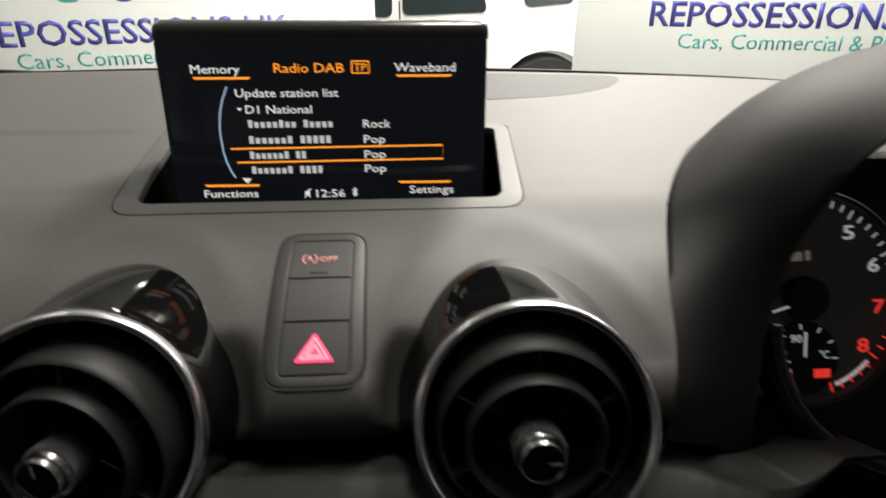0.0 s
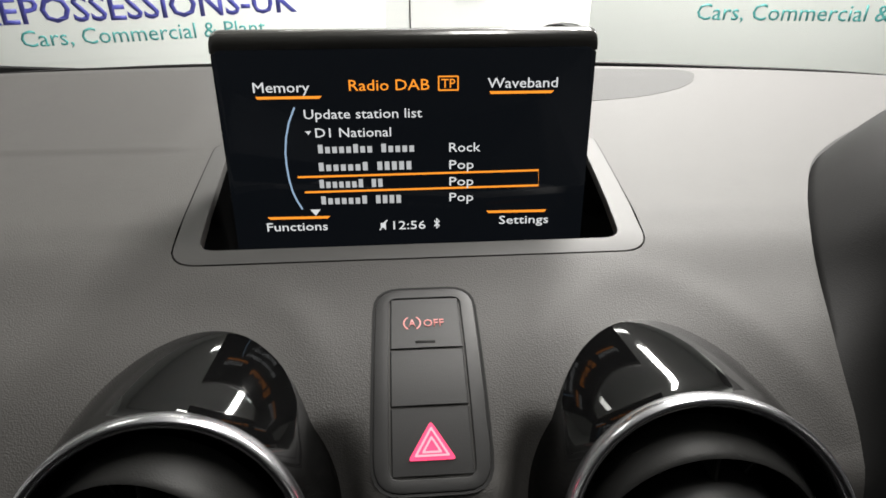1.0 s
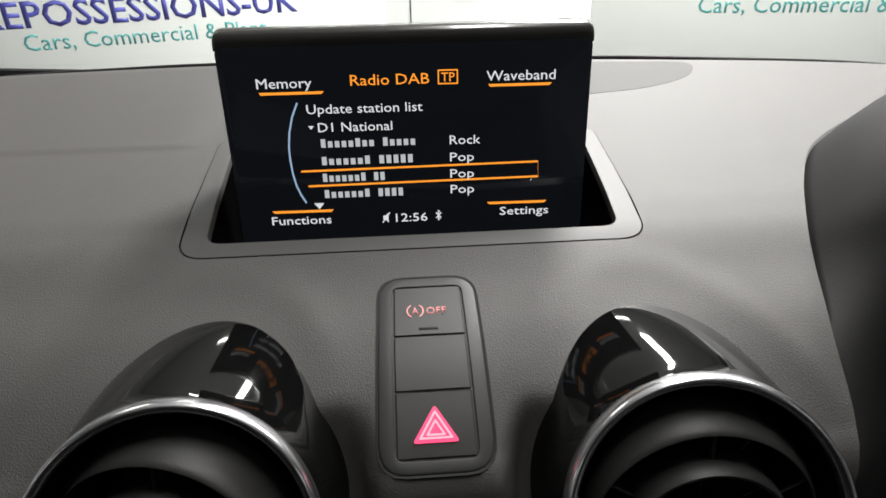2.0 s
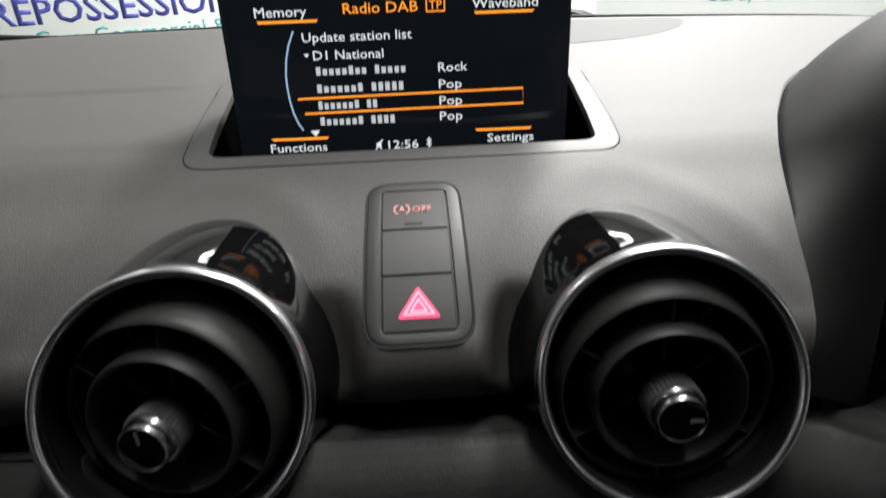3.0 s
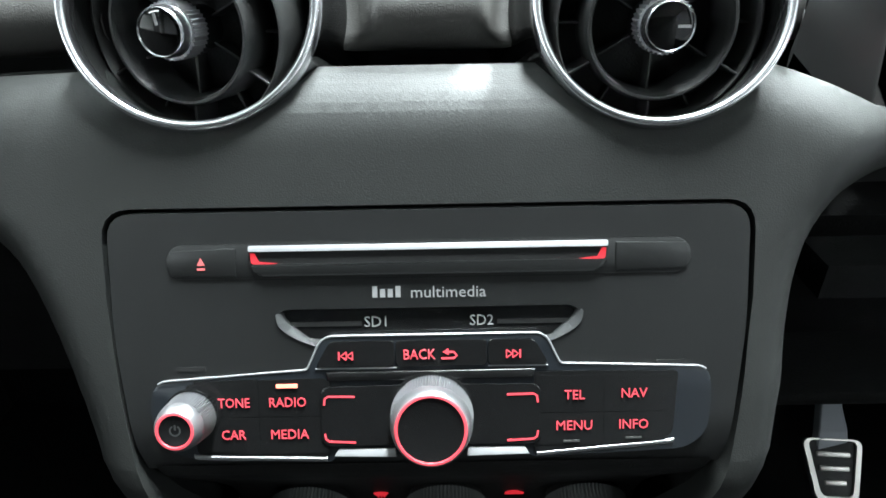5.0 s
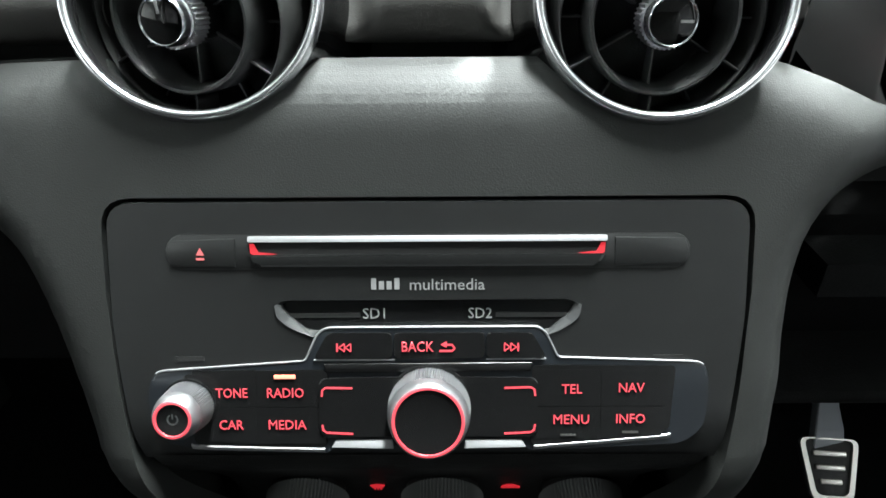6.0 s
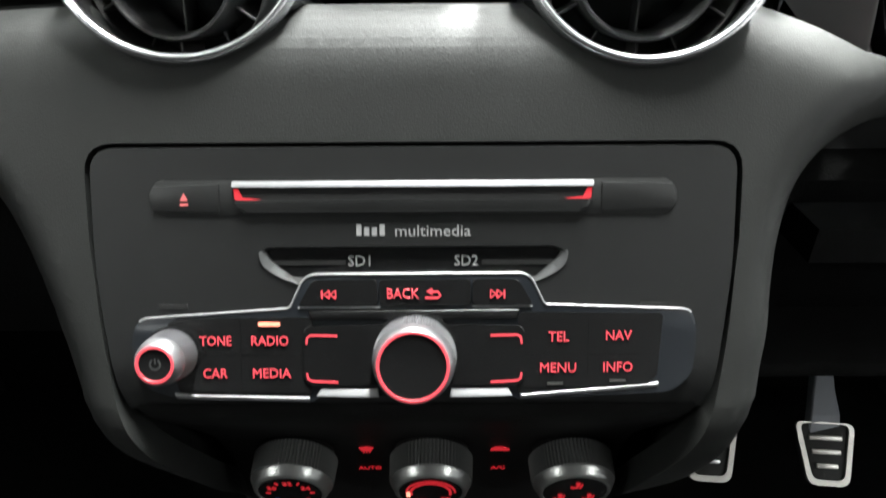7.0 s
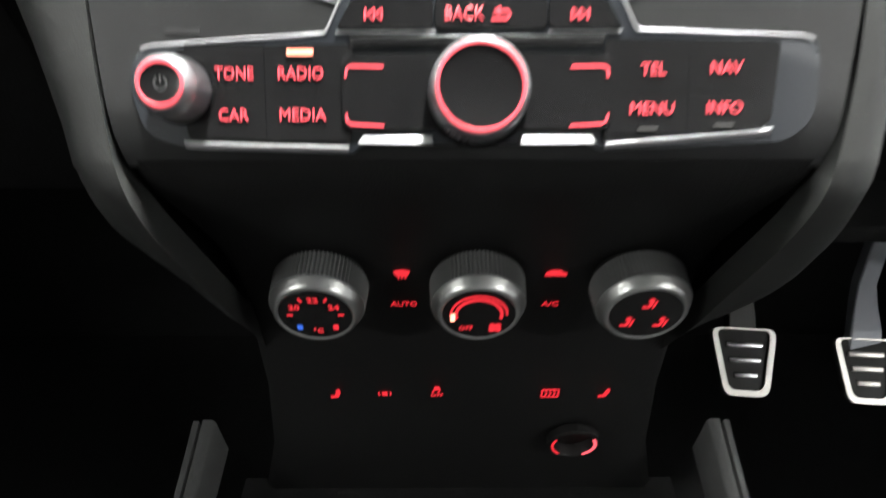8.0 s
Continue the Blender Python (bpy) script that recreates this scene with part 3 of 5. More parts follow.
for x0, x1, y, flick in ((-0.0675, -0.0380, 0.0250, -1), (0.0374, 0.0668, 0.0260, -1), (-0.0686, -0.0386, -0.0322, 1), (0.0370, 0.0667, -0.0312, 1)):
    part("underline", plate([(x0, y + flick * -0.0008), (x0 + 0.0006, y + 0.0006), (x1, y + 0.0006), (x1 - 0.0012, y - 0.0006), (x0 + 0.0006, y - 0.0006)] if flick < 0 else [(x0, y + 0.0006), (x1, y + 0.0006), (x1 - 0.0012, y - 0.0006), (x0 + 0.0012, y - 0.0006)], Z, Z + 0.0002), SCREEN_AMBER, display, smooth=None)
part("selection_frame", ribbon([(-0.0523, -0.0119), (0.0617, -0.0107), (0.0620, -0.0182), (-0.0496, -0.0194)], 0.0009, Z, Z + 0.0002), SCREEN_AMBER, display, smooth=None)
part("traffic_box", ring_plate(rrect(0.0093, 0.0066, 0.0004, 0.0188, 0.0304), rrect(0.0081, 0.0054, 0.0003, 0.0188, 0.0304), Z, Z + 0.0002), SCREEN_AMBER, display, smooth=None)
part("scroll_arc", ribbon([(-0.0507, 0.0207), (-0.0538, 0.0140), (-0.0558, 0.0070), (-0.0568, 0.0), (-0.0569, -0.0060), (-0.0564, -0.0130), (-0.0553, -0.0190), (-0.0535, -0.0240), (-0.0515, -0.0278)], 0.0008, Z, Z + 0.0002), SCREEN_BLUE, display, smooth=None)
for cx, cy, s in ((-0.0455, 0.0090, 0.0013), (-0.0454, -0.0296, 0.0024)):
    part("scroll_arrow", plate([(cx - s, cy + s * 0.6), (cx, cy - s * 0.7), (cx + s, cy + s * 0.6)], Z, Z + 0.0002), SCREEN_WHITE, display, smooth=None)
part("mute_icon", join(plate([(-0.0145, -0.0382), (-0.0132, -0.0382), (-0.0120, -0.0395), (-0.0120, -0.0345), (-0.0132, -0.0358), (-0.0145, -0.0358)], Z, Z + 0.0002), ribbon([(-0.0150, -0.0395), (-0.0112, -0.0343)], 0.0005, Z, Z + 0.0002)), SCREEN_WHITE, display, smooth=None)
part("link_icon", ribbon([(0.0117, -0.0352), (0.0141, -0.0378), (0.0129, -0.0392), (0.0129, -0.0340), (0.0141, -0.0354), (0.0117, -0.0380)], 0.0006, Z, Z + 0.0002), SCREEN_WHITE, display, smooth=None)

# ---------------------------------------------------------------- hazard and stop-start switches
switches = thing("switch_panel", pose(0, 0, 0), "dark plastic three-switch panel with a pink-lit hazard triangle", "switch panel")


def tapered(w0, w1, y0, y1, r):
    """w0 wide at y0 (near), w1 wide at y1."""
    return rounded([(w1 / 2, y1), (-w1 / 2, y1), (-w0 / 2, y0), (w0 / 2, y0)], r, 5)


def laid_ring(outer, inner, z0, z1, steps=None):
    """A ring whose sides are cut into short lengths so that it can bend."""
    def cut(o):
        out = []
        for a, b in zip(o, o[1:] + o[:1]):
            n = 8 if (Vector(b) - Vector(a)).length > 0.012 else 1
            out += [(a[0] + (b[0] - a[0]) * k / n, a[1] + (b[1] - a[1]) * k / n) for k in range(n)]
        return out
    o, i = cut(outer), cut(inner)
    return ring_profile(o, i, steps) if steps else ring_plate(o, i, z0, z1)


O, I = tapered(0.0380, 0.0366, 0.0547, 0.1250, 0.0095), tapered(0.0270, 0.0262, 0.0588, 0.1203, 0.0030)
part("frame", lay(laid_ring(O, I, 0, 0, [(0.0, -0.003), (0.0, -0.0001), (0.05, 0.0004), (0.14, 0.0006), (0.9, 0.0006), (0.97, 0.0003), (1.0, -0.0004), (1.0, -0.003)])), SWITCH_PLASTIC, switches, "dark plastic frame", smooth=35)
part("seam", lay(laid_ring(tapered(0.0398, 0.0384, 0.0538, 0.1259, 0.0102), O, -0.004, 0.0002)), DARK_GAP, switches)
part("seam_floor", lay(rbox(0, 0.0895, -0.0026, 0.030, 0.0660, 0.0006), 2), DARK_GAP, switches)


def button(y0, y1, w0, w1):
    bm = bmesh.new()
    rows = []
    n = 8
    for k in range(n + 1):
        y = y0 + (y1 - y0) * k / n
        w = (w0 + (w1 - w0) * k / n) / 2
        rows.append([bm.verts.new((x, y, z)) for x, z in ((-w, -0.003), (-w, 0.0002), (-w + 0.0005, 0.0006), (0, 0.0008), (w - 0.0005, 0.0006), (w, 0.0002), (w, -0.003))])
    for a, b in zip(rows, rows[1:]):
        for j in range(6):
            bm.faces.new((a[j], a[j + 1], b[j + 1], b[j]))
    for r in (rows[0], rows[-1]):
        bm.faces.new(r)
    return lay(bm)


stop = part("stop_start_switch", button(0.0980, 0.1197, 0.0258, 0.0254), SWITCH_PLASTIC, switches)
part("blank_switch", button(0.0785, 0.0970, 0.0260, 0.0258), SWITCH_PLASTIC, switches)
hazard = part("hazard_switch", button(0.0595, 0.0775, 0.0262, 0.0260), SWITCH_PLASTIC, switches)
part("legend", lay(join(lettering("A", 0.0026, 0.0032, -0.0048, 0.1083, 0.0008, offset=0.005), ribbon(arc(-0.0048, 0.1083, 0.0030, 120, 240), 0.0005, 0.0008, 0.0010), ribbon(arc(-0.0048, 0.1083, 0.0030, -60, 60), 0.0005, 0.0008, 0.0010), lettering("OFF", 0.0074, 0.0032, 0.0030, 0.1081, 0.0008, offset=0.005))), PINK_INK, stop, "pink printed legend", smooth=None)
part("indicator", lay(rbox(-0.0003, 0.1002, 0.0007, 0.0070, 0.0011, 0.0004, 0.0002)), HOOD_PLASTIC, stop, "unlit indicator bar")


def triangle(y0, y1, half, z, thick, r):
    bm = plate(rounded([(0, y1), (-half, y0), (half, y0)], r, 4), z, z + thick)
    bmesh.ops.triangulate(bm, faces=bm.faces)
    return lay(bm)


def triangle_ring(y0, y1, half, grow, z):
    yc = (2 * y0 + y1) / 3
    o = [(0, y1), (-half, y0), (half, y0)]
    i = [(x * grow, yc + (y - yc) * grow) for x, y in o]
    return lay(ring_plate(rounded(o, 0.0006, 3), rounded(i, 0.0004, 3), z, z + 0.00015))


part("hazard_triangle", triangle(0.0632, 0.0737, 0.0077, 0.0006, 0.0004, 0.0012), PINK_LIT, hazard, "pink-lit warning triangle", smooth=None)
part("hazard_outline", triangle_ring(0.0641, 0.0722, 0.0058, 0.80, 0.0011), PINK_PALE, hazard, smooth=None)
part("hazard_outline", triangle_ring(0.0650, 0.0697, 0.0034, 0.66, 0.0011), PINK_PALE, hazard, smooth=None)

# ---------------------------------------------------------------- round air vents


def knurled(r, z0, z1, teeth, depth, r1=None):
    r1 = r1 or r
    bm = bmesh.new()
    n = teeth * 2
    loops = [[bm.verts.new(((q - (depth if k % 2 else 0)) * math.cos(2 * math.pi * k / n), (q - (depth if k % 2 else 0)) * math.sin(2 * math.pi * k / n), z)) for k in range(n)] for q, z in ((r, z0), (r1, z1))]
    for k in range(n):
        bm.faces.new((loops[0][k], loops[0][(k + 1) % n], loops[1][(k + 1) % n], loops[1][k]))
    bm.faces.new(loops[1])
    bm.faces.new(loops[0])
    return bm


def air_vent(side, c, turn, mark):
    v = thing("air_vent", vent_pose(side, c), "round turbine-style black air vent with a satin chrome ring", "air vent", "air vents on the dashboard")
    way = vent_pose(side, c).to_3x3().inverted() @ (BARREL_WAY + Vector((-0.07 * side, 0, 0)))
    bb = lathe([(0.0405, 0.0), (0.0430, 0.0), (0.0432, 0.004), (0.0440, 0.008), (0.0450, 0.012), (0.0463, 0.018), (0.0476, 0.024), (0.0490, 0.031), (0.0503, 0.038), (0.0515, 0.046), (0.0525, 0.055), (0.0535, 0.066), (0.0545, 0.080)], 128)
    for q in bb.verts:
        q.co = Vector((q.co.x, q.co.y, -0.003)) + way * q.co.z
    part("barrel", bb, PIANO, v, "gloss black tapered barrel", smooth=60)
    part("ring", lathe([(0.0396, -0.006), (0.0398, -0.0010), (0.0404, 0.0003), (0.0413, 0.0011), (0.0423, 0.0010), (0.0431, 0.0000), (0.0436, -0.0020), (0.0438, -0.0045), (0.0432, -0.0060)], 128), CHROME, v, "satin chrome ring", smooth=80)
    part("bowl", lathe([(0.0396, -0.003), (0.0402, -0.010), (0.0404, -0.022), (0.0400, -0.034), (0.038, -0.042), (0.0, -0.044)], 96), MATT_BLACK, v, "matt black bowl", smooth=60)
    nz = part("nozzle", lathe([(0.0388, 0.002), (0.0384, 0.0090), (0.0374, 0.0140), (0.0362, 0.0172), (0.0354, 0.0184), (0.0348, 0.0187), (0.0343, 0.0180), (0.0341, 0.0160), (0.0338, 0.0)], 96), VENT_GREY, v, "swivelling grey nozzle ring", m=Matrix.Translation((0, 0, -0.0268)) @ pose(0, 0, 0, 20.5, 0, 0) @ pose(0, 0, 0, 0, turn, 0), smooth=60)
    part("inner_ring", lathe([(0.0262, 0.003), (0.0260, 0.0200), (0.0257, 0.0226), (0.0250, 0.0240), (0.0241, 0.0240), (0.0234, 0.0226), (0.0230, 0.0190), (0.0226, 0.003)], 96), VENT_SHADED, nz, smooth=60)
    part("core", lathe([(0.0345, 0.001), (0.0260, 0.002), (0.0200, 0.004), (0.0105, 0.006), (0.0, 0.006)], 64), MATT_BLACK, nz, smooth=60)
    for k in range(12):
        turned = Matrix.Rotation(radians(30 * k - (4 if side < 0 else 0)), 4, "Z")
        high = 0.0160 if k % 2 else 0.0080
        part("vane", moved(rbox(0.0300, 0, 0.002 + high / 2, 0.0090, 0.0010, high, 0.0003, 1), turned), VENT_SHADED, nz, smooth=None)
        if k % 2:
            part("spoke", moved(rbox(0.0160, 0, 0.0080, 0.0140, 0.0009, 0.0110, 0.0003, 1), turned), VENT_SHADED, nz, smooth=None)
    kn = part("knob", moved(knurled(0.0097, 0.0, 0.0090, 36, 0.0008), Matrix.Translation((0, 0, 0.0195))), KNURL, nz, "knurled metal knob", smooth=None)
    part("collar", lathe([(0.0092, 0.0280), (0.0085, 0.0284), (0.0084, 0.0316), (0.0082, 0.0336), (0.0078, 0.0342), (0.0074, 0.0338)], 64), DARK_CHROME, kn, "polished chrome collar", smooth=60)
    part("stem", lathe([(0.0080, 0.004), (0.0072, 0.0192)], 32), MATT_BLACK, kn)
    part("cap", lathe([(0.0075, 0.0336), (0.0058, 0.0341), (0.0, 0.0343)], 48), PIANO, kn, "gloss black cap", smooth=60)
    part("mark", moved(rbox(0.0043, 0, 0.0344, 0.0042, 0.0009, 0.0004), Matrix.Rotation(radians(mark), 4, "Z")), WHITE_INK, kn, "white index line", smooth=None)
    return v


air_vent(-1, VENTS[0][1], -15, 95)
air_vent(1, VENTS[1][1], 2.4, 0)

# ---------------------------------------------------------------- radio unit
radio = thing("radio_unit", FASCIA, "dark car radio with disc slot, card slots and red-lit buttons", "radio")
RECESS = rounded([(0.0500, -0.0222), (-0.0508, -0.0224), (-0.0542, -0.0246), (-0.0534, -0.0290), (-0.0440, -0.0350), (0.0440, -0.0350), (0.0527, -0.0298), (0.0537, -0.0250)], 0.004)


def faceplate():
    """The plate with the card slots' hollow let into it."""
    bm = bmesh.new()
    loops = [[bm.verts.new((x, y, 0)) for x, y in loop] for loop in (cut_at(FACE_OUT, BENDS), RECESS)]
    edges = [bm.edges.new((vs[k], vs[(k + 1) % len(vs)])) for vs in loops for k in range(len(vs))]
    bmesh.ops.triangle_fill(bm, edges=edges, use_beauty=True)
    for y in BENDS:
        bmesh.ops.bisect_plane(bm, geom=bm.verts[:] + bm.edges[:] + bm.faces[:], dist=1e-6, plane_co=(0, y, 0), plane_no=(0, 1, 0))
    for v in bm.verts:
        v.co.z -= face_bend(v.co.y)
    rim = [bm.verts.new((v.co.x * 1.0015, v.co.y - 0.0003 + (0.0006 if v.co.y > 0 else 0), v.co.z - 0.0014)) for v in loops[0]]
    back = [bm.verts.new((v.co.x, v.co.y, -0.012)) for v in rim]
    floor = [bm.verts.new((v.co.x * 0.985, v.co.y - 0.0006 if v.co.y > -0.024 else v.co.y + 0.0018, -0.0026)) for v in loops[1]]
    for p, q in ((loops[0], rim), (rim, back), (loops[1], floor)):
        for k in range(len(p)):
            bm.faces.new((p[k], p[(k + 1) % len(p)], q[(k + 1) % len(q)], q[k]))
    bm.faces.new(floor)
    return bm


part("faceplate", faceplate(), FACE, radio, "dark grey plastic faceplate", smooth=30)
# disc slot: a long oval inlay
part("slot_inlay", plate(rrect(0.1822, 0.0122, 0.0058, 0, -0.0052, 8), 0.0001, 0.0005, 0.0003), FACE, radio)
part("slot_groove", ring_plate(rrect(0.1832, 0.0132, 0.0064, 0, -0.0052, 8), rrect(0.1822, 0.0122, 0.0058, 0, -0.0052, 8), 0.0001, 0.0002), DARK_GAP, radio)
part("eject_button", plate([(-0.0900, -0.0092), (-0.0905, -0.0050), (-0.0895, -0.0012), (-0.0668, -0.0004), (-0.0668, -0.0104), (-0.0895, -0.0100)], 0.0006, 0.0010, 0.0003), FACE, radio)
part("blank_button", plate([(0.0650, -0.0104), (0.0650, -0.0004), (0.0890, -0.0008), (0.0905, -0.0050), (0.0895, -0.0094)], 0.0006, 0.0010, 0.0003), FACE, radio)
part("eject_symbol", join(plate([(-0.0803, -0.0062), (-0.0775, -0.0062), (-0.0789, -0.0036)], 0.0011, 0.0013), rbox(-0.0789, -0.0075, 0.0012, 0.0028, 0.0008, 0.0002)), RED_PALE, radio, "pink eject symbol", smooth=None)
part("slot_mouth", rbox(0, -0.0040, 0.0008, 0.1240, 0.0050, 0.0008), DARK_GAP, radio, "black disc slot")
trim = plate(rrect(0.1240, 0.0020, 0.0004, 0, -0.0006), 0.0006, 0.0016, 0.0003)
for q in trim.verts:
    q.co.z += 0.30 * (0.0008 - q.co.y)
part("slot_trim", trim, SATIN, radio, "bright chrome strip above the disc slot")
part("slot_lip", plate(rounded([(0.0620, -0.0060), (-0.0620, -0.0060), (-0.0590, -0.0102), (0.0590, -0.0102)], 0.0015), 0.0006, 0.0018, 0.0008), FACE, radio)
for s in (-1, 1):
    part("slot_light", plate([(s * 0.0615, -0.0022), (s * 0.0600, -0.0022), (s * 0.0585, -0.0052), (s * 0.0520, -0.0058), (s * 0.0590, -0.0066), (s * 0.0612, -0.0056)], 0.0013, 0.0016), RED_DIM, radio, "red-lit slot end", smooth=None)
name_bars(radio, "tsst", 0.0108, 0.0040, -0.0148, -0.0166, 0.0001, WHITE_INK)
legend(radio, "multimedia", 0.0262, 0.0040, 0.0069, -0.0168, 0.0001, WHITE_INK)
# card slots
part("card_recess", plate([(x * 0.975, y * 0.5 - 0.0143 + (y + 0.0286) * 0.42) for x, y in RECESS], -0.0026, -0.0022), KEY, radio, "dark floor of the card slots")
for s in (-1, 1):
    part("card_slot", rbox(s * 0.037, -0.0282, -0.0021, 0.026, 0.0016, 0.0006), DARK_GAP, radio, smooth=None)
    lip = densify([(s * 0.0541, -0.0244), (s * 0.0533, -0.0282), (s * 0.0501, -0.0313), (s * 0.0456, -0.0337), (s * 0.0405, -0.0357)])
    lip_bm = bmesh.new()
    strip = []
    for k, (x, y) in enumerate(lip):
        t = k / (len(lip) - 1)
        w = 0.0010 + 0.0022 * math.sin(math.pi * min(1.0, 0.15 + t)) ** 0.7 if t < 0.95 else 0.0012
        strip.append([lip_bm.verts.new(q) for q in ((x, y, 0.0001), (x - s * 0.0002, y + 0.0001, 0.0006), (x - s * w * 0.75, y + w * 0.66, -0.0006), (x - s * w * 0.8, y + w * 0.7, -0.0022))])
    for p, q in zip(strip, strip[1:]):
        for k in range(3):
            lip_bm.faces.new((p[k], p[k + 1], q[k + 1], q[k]))
    part("recess_lip", lip_bm, GREY_TRIM, radio, "pale curved lip of the card slots", smooth=60)
legend(radio, "SD1", 0.0078, 0.0038, -0.0192, -0.0275, -0.0021, WHITE_INK)
legend(radio, "SD2", 0.0083, 0.0038, 0.0185, -0.0275, -0.0021, WHITE_INK)
for s in (-1, 1):
    part("tool_slot", rbox(s * 0.0845, -0.0432, 0.0001, 0.0100, 0.0016, 0.0006), DARK_GAP, radio, smooth=None)
# pale strip in place of the highlight below the right tool slot
part("slot_glint", rbox(0.0845, -0.0441, 0.0002, 0.0096, 0.0004, 0.0008), SMOOTH_TRIM, radio, smooth=None)
# control bar
BAR = rounded([(0.0405, -0.0316), (-0.0380, -0.0318), (-0.0423, -0.0411), (-0.0436, -0.0438), (-0.0470, -0.0440), (-0.0982, -0.0474), (-0.1004, -0.0590), (-0.0962, -0.0728), (-0.0850, -0.0764), (-0.0362, -0.0780), (-0.0335, -0.0756), (0.0335, -0.0752), (0.0368, -0.0772), (0.0905, -0.0746), (0.0978, -0.0690), (0.0992, -0.0590), (0.0990, -0.0446), (0.0492, -0.0428), (0.0458, -0.0427), (0.0445, -0.0400)], 0.0060, 7)
part("bar_base", plate(BAR, 0.0, 0.0030, 0.0011, 3), BAR_END, radio, "raised satin black control bar", smooth=40)
top_line = [(x, y) for x, y in BAR if y > -0.0530]
part("top_edge", tube([(x, y - 0.0002, 0.0030) for x, y in sorted(top_line) if -0.0975 < x < 0.0972], 0.00042, 8), SATIN, radio, "thin chrome edge")


def sloped_strip(line):
    """A narrow strip along a line that slopes back below it."""
    bm = bmesh.new()
    loops = [[bm.verts.new(p) for p in ((x, y + 0.0004, 0.0034), (x, y, 0.0039), (x, y - 0.0003, 0.0039), (x, y - 0.0015, 0.0031), (x, y - 0.0016, 0.0026))] for x, y in line]
    for a, b in zip(loops, loops[1:]):
        for k in range(4):
            bm.faces.new((a[k], a[k + 1], b[k + 1], b[k]))
    return bm


part("bottom_edge", sloped_strip(densify([(-0.0850, -0.0744), (-0.0790, -0.0751), (-0.0372, -0.0762)])), SATIN, radio, "thin chrome edge", smooth=30)
part("bottom_edge", sloped_strip(densify([(0.0374, -0.0752), (0.0815, -0.0716), (0.0852, -0.0709)])), SATIN, radio, "thin chrome edge", smooth=30)
for s in (-1, 1):
    wedge = plate([(s * 0.0330, -0.0728), (s * 0.0130, -0.0728), (s * 0.0125, -0.0756), (s * 0.0346, -0.0752)], 0.0026, 0.0038, 0.0002)
    for q in wedge.verts:
        q.co.z += 0.45 * max(0.0, -0.0728 - q.co.y)
    part("silver_key", wedge, SATIN, radio, "satin silver key below the dial")
for name, x0, x1, lean0, lean1 in (("skip_key", -0.0352, -0.0125, 0.0052, 0.0), ("back_key", -0.0120, 0.0200, 0.0, 0.0), ("skip_key", 0.0205, 0.0365, 0.0, 0.0052)):
    part(name, plate(rounded([(x1, -0.0338), (x0, -0.0338), (x0 - lean0, -0.0430), (x1 + lean1, -0.0428)], 0.0016), 0.0030, 0.0040, 0.0003, 1), KEY, radio, smooth=None)
part("key_rim", tube([(-0.0405, -0.0436, 0.0034), (-0.0118, -0.0436, 0.0034)], 0.0003, 6), SATIN, radio, "thin chrome edge")
part("key_rim", tube([(0.0205, -0.0434, 0.0034), (0.0415, -0.0434, 0.0034)], 0.0003, 6), SATIN, radio, "thin chrome edge")
part("shelf", plate([(-0.0370, -0.0448), (0.0370, -0.0444), (0.0360, -0.0478), (-0.0360, -0.0482)], 0.0030, 0.0040, 0.0004), KEY, radio, "gloss ledge above the dial")
part("key_bed", plate(rounded([(-0.0868, -0.0485), (-0.0835, -0.0742), (-0.0365, -0.0755), (-0.0355, -0.0475)], 0.002), 0.0030, 0.0037), KEY, radio)
part("key_bed", plate(rounded([(0.0365, -0.0455), (0.0365, -0.0750), (0.0800, -0.0720), (0.0855, -0.0688), (0.0872, -0.0460)], 0.002), 0.0030, 0.0037), KEY, radio)
for s, low in ((-1, -0.0742), (1, -0.0724)):
    for x0, x1, drop in ((0.0370, 0.0609, 0.0), (0.0611, 0.0838, 0.0012)):
        part("key", plate([(s * x0, -0.0470), (s * x1, -0.0473), (s * x1, -0.0605), (s * x0, -0.0605)], 0.0033, 0.00388), KEY, radio, smooth=None)
        part("key", plate([(s * x0, -0.0607), (s * x1, -0.0607), (s * (x1 - drop), low + drop), (s * x0, low)], 0.0033, 0.00388), KEY, radio, smooth=None)
for s in (-1, 1):
    part("dial_bay", plate(rounded([(s * 0.0388, -0.0500), (s * 0.0040, -0.0495), (s * 0.0040, -0.0712), (s * 0.0388, -0.0714)], 0.003), 0.0032, 0.0046, 0.0005, 2), KEY, radio, smooth=None)
    part("soft_key_bracket", ribbon([(s * 0.0268, -0.0535), (s * 0.0362, -0.0533), (s * 0.0374, -0.0541), (s * 0.0377, -0.0565)], 0.0007, 0.0046, 0.0048), RED_LIT, radio, "red-lit bracket", smooth=None)
    part("soft_key_bracket", ribbon([(s * 0.0268, -0.0702), (s * 0.0362, -0.0697), (s * 0.0374, -0.0688), (s * 0.0377, -0.0668)], 0.0007, 0.0046, 0.0048), RED_LIT, radio, "red-lit bracket", smooth=None)
for words, x, y, w in (("TONE", -0.0697, -0.0552, 0.0112), ("RADIO", -0.0506, -0.0552, 0.0130), ("CAR", -0.0702, -0.0669, 0.0086), ("MEDIA", -0.0502, -0.0669, 0.0134), ("TEL", 0.0507, -0.0541, 0.0072), ("NAV", 0.0717, -0.0537, 0.0090), ("MENU", 0.0506, -0.0652, 0.0126), ("INFO", 0.0716, -0.0650, 0.0102)):
    legend(radio, words, w, 0.0034, x, y, 0.0041, RED_LIT)
legend(radio, "BACK", 0.0112, 0.0036, -0.0036, -0.0386, 0.0043, RED_LIT, offset=0.003)
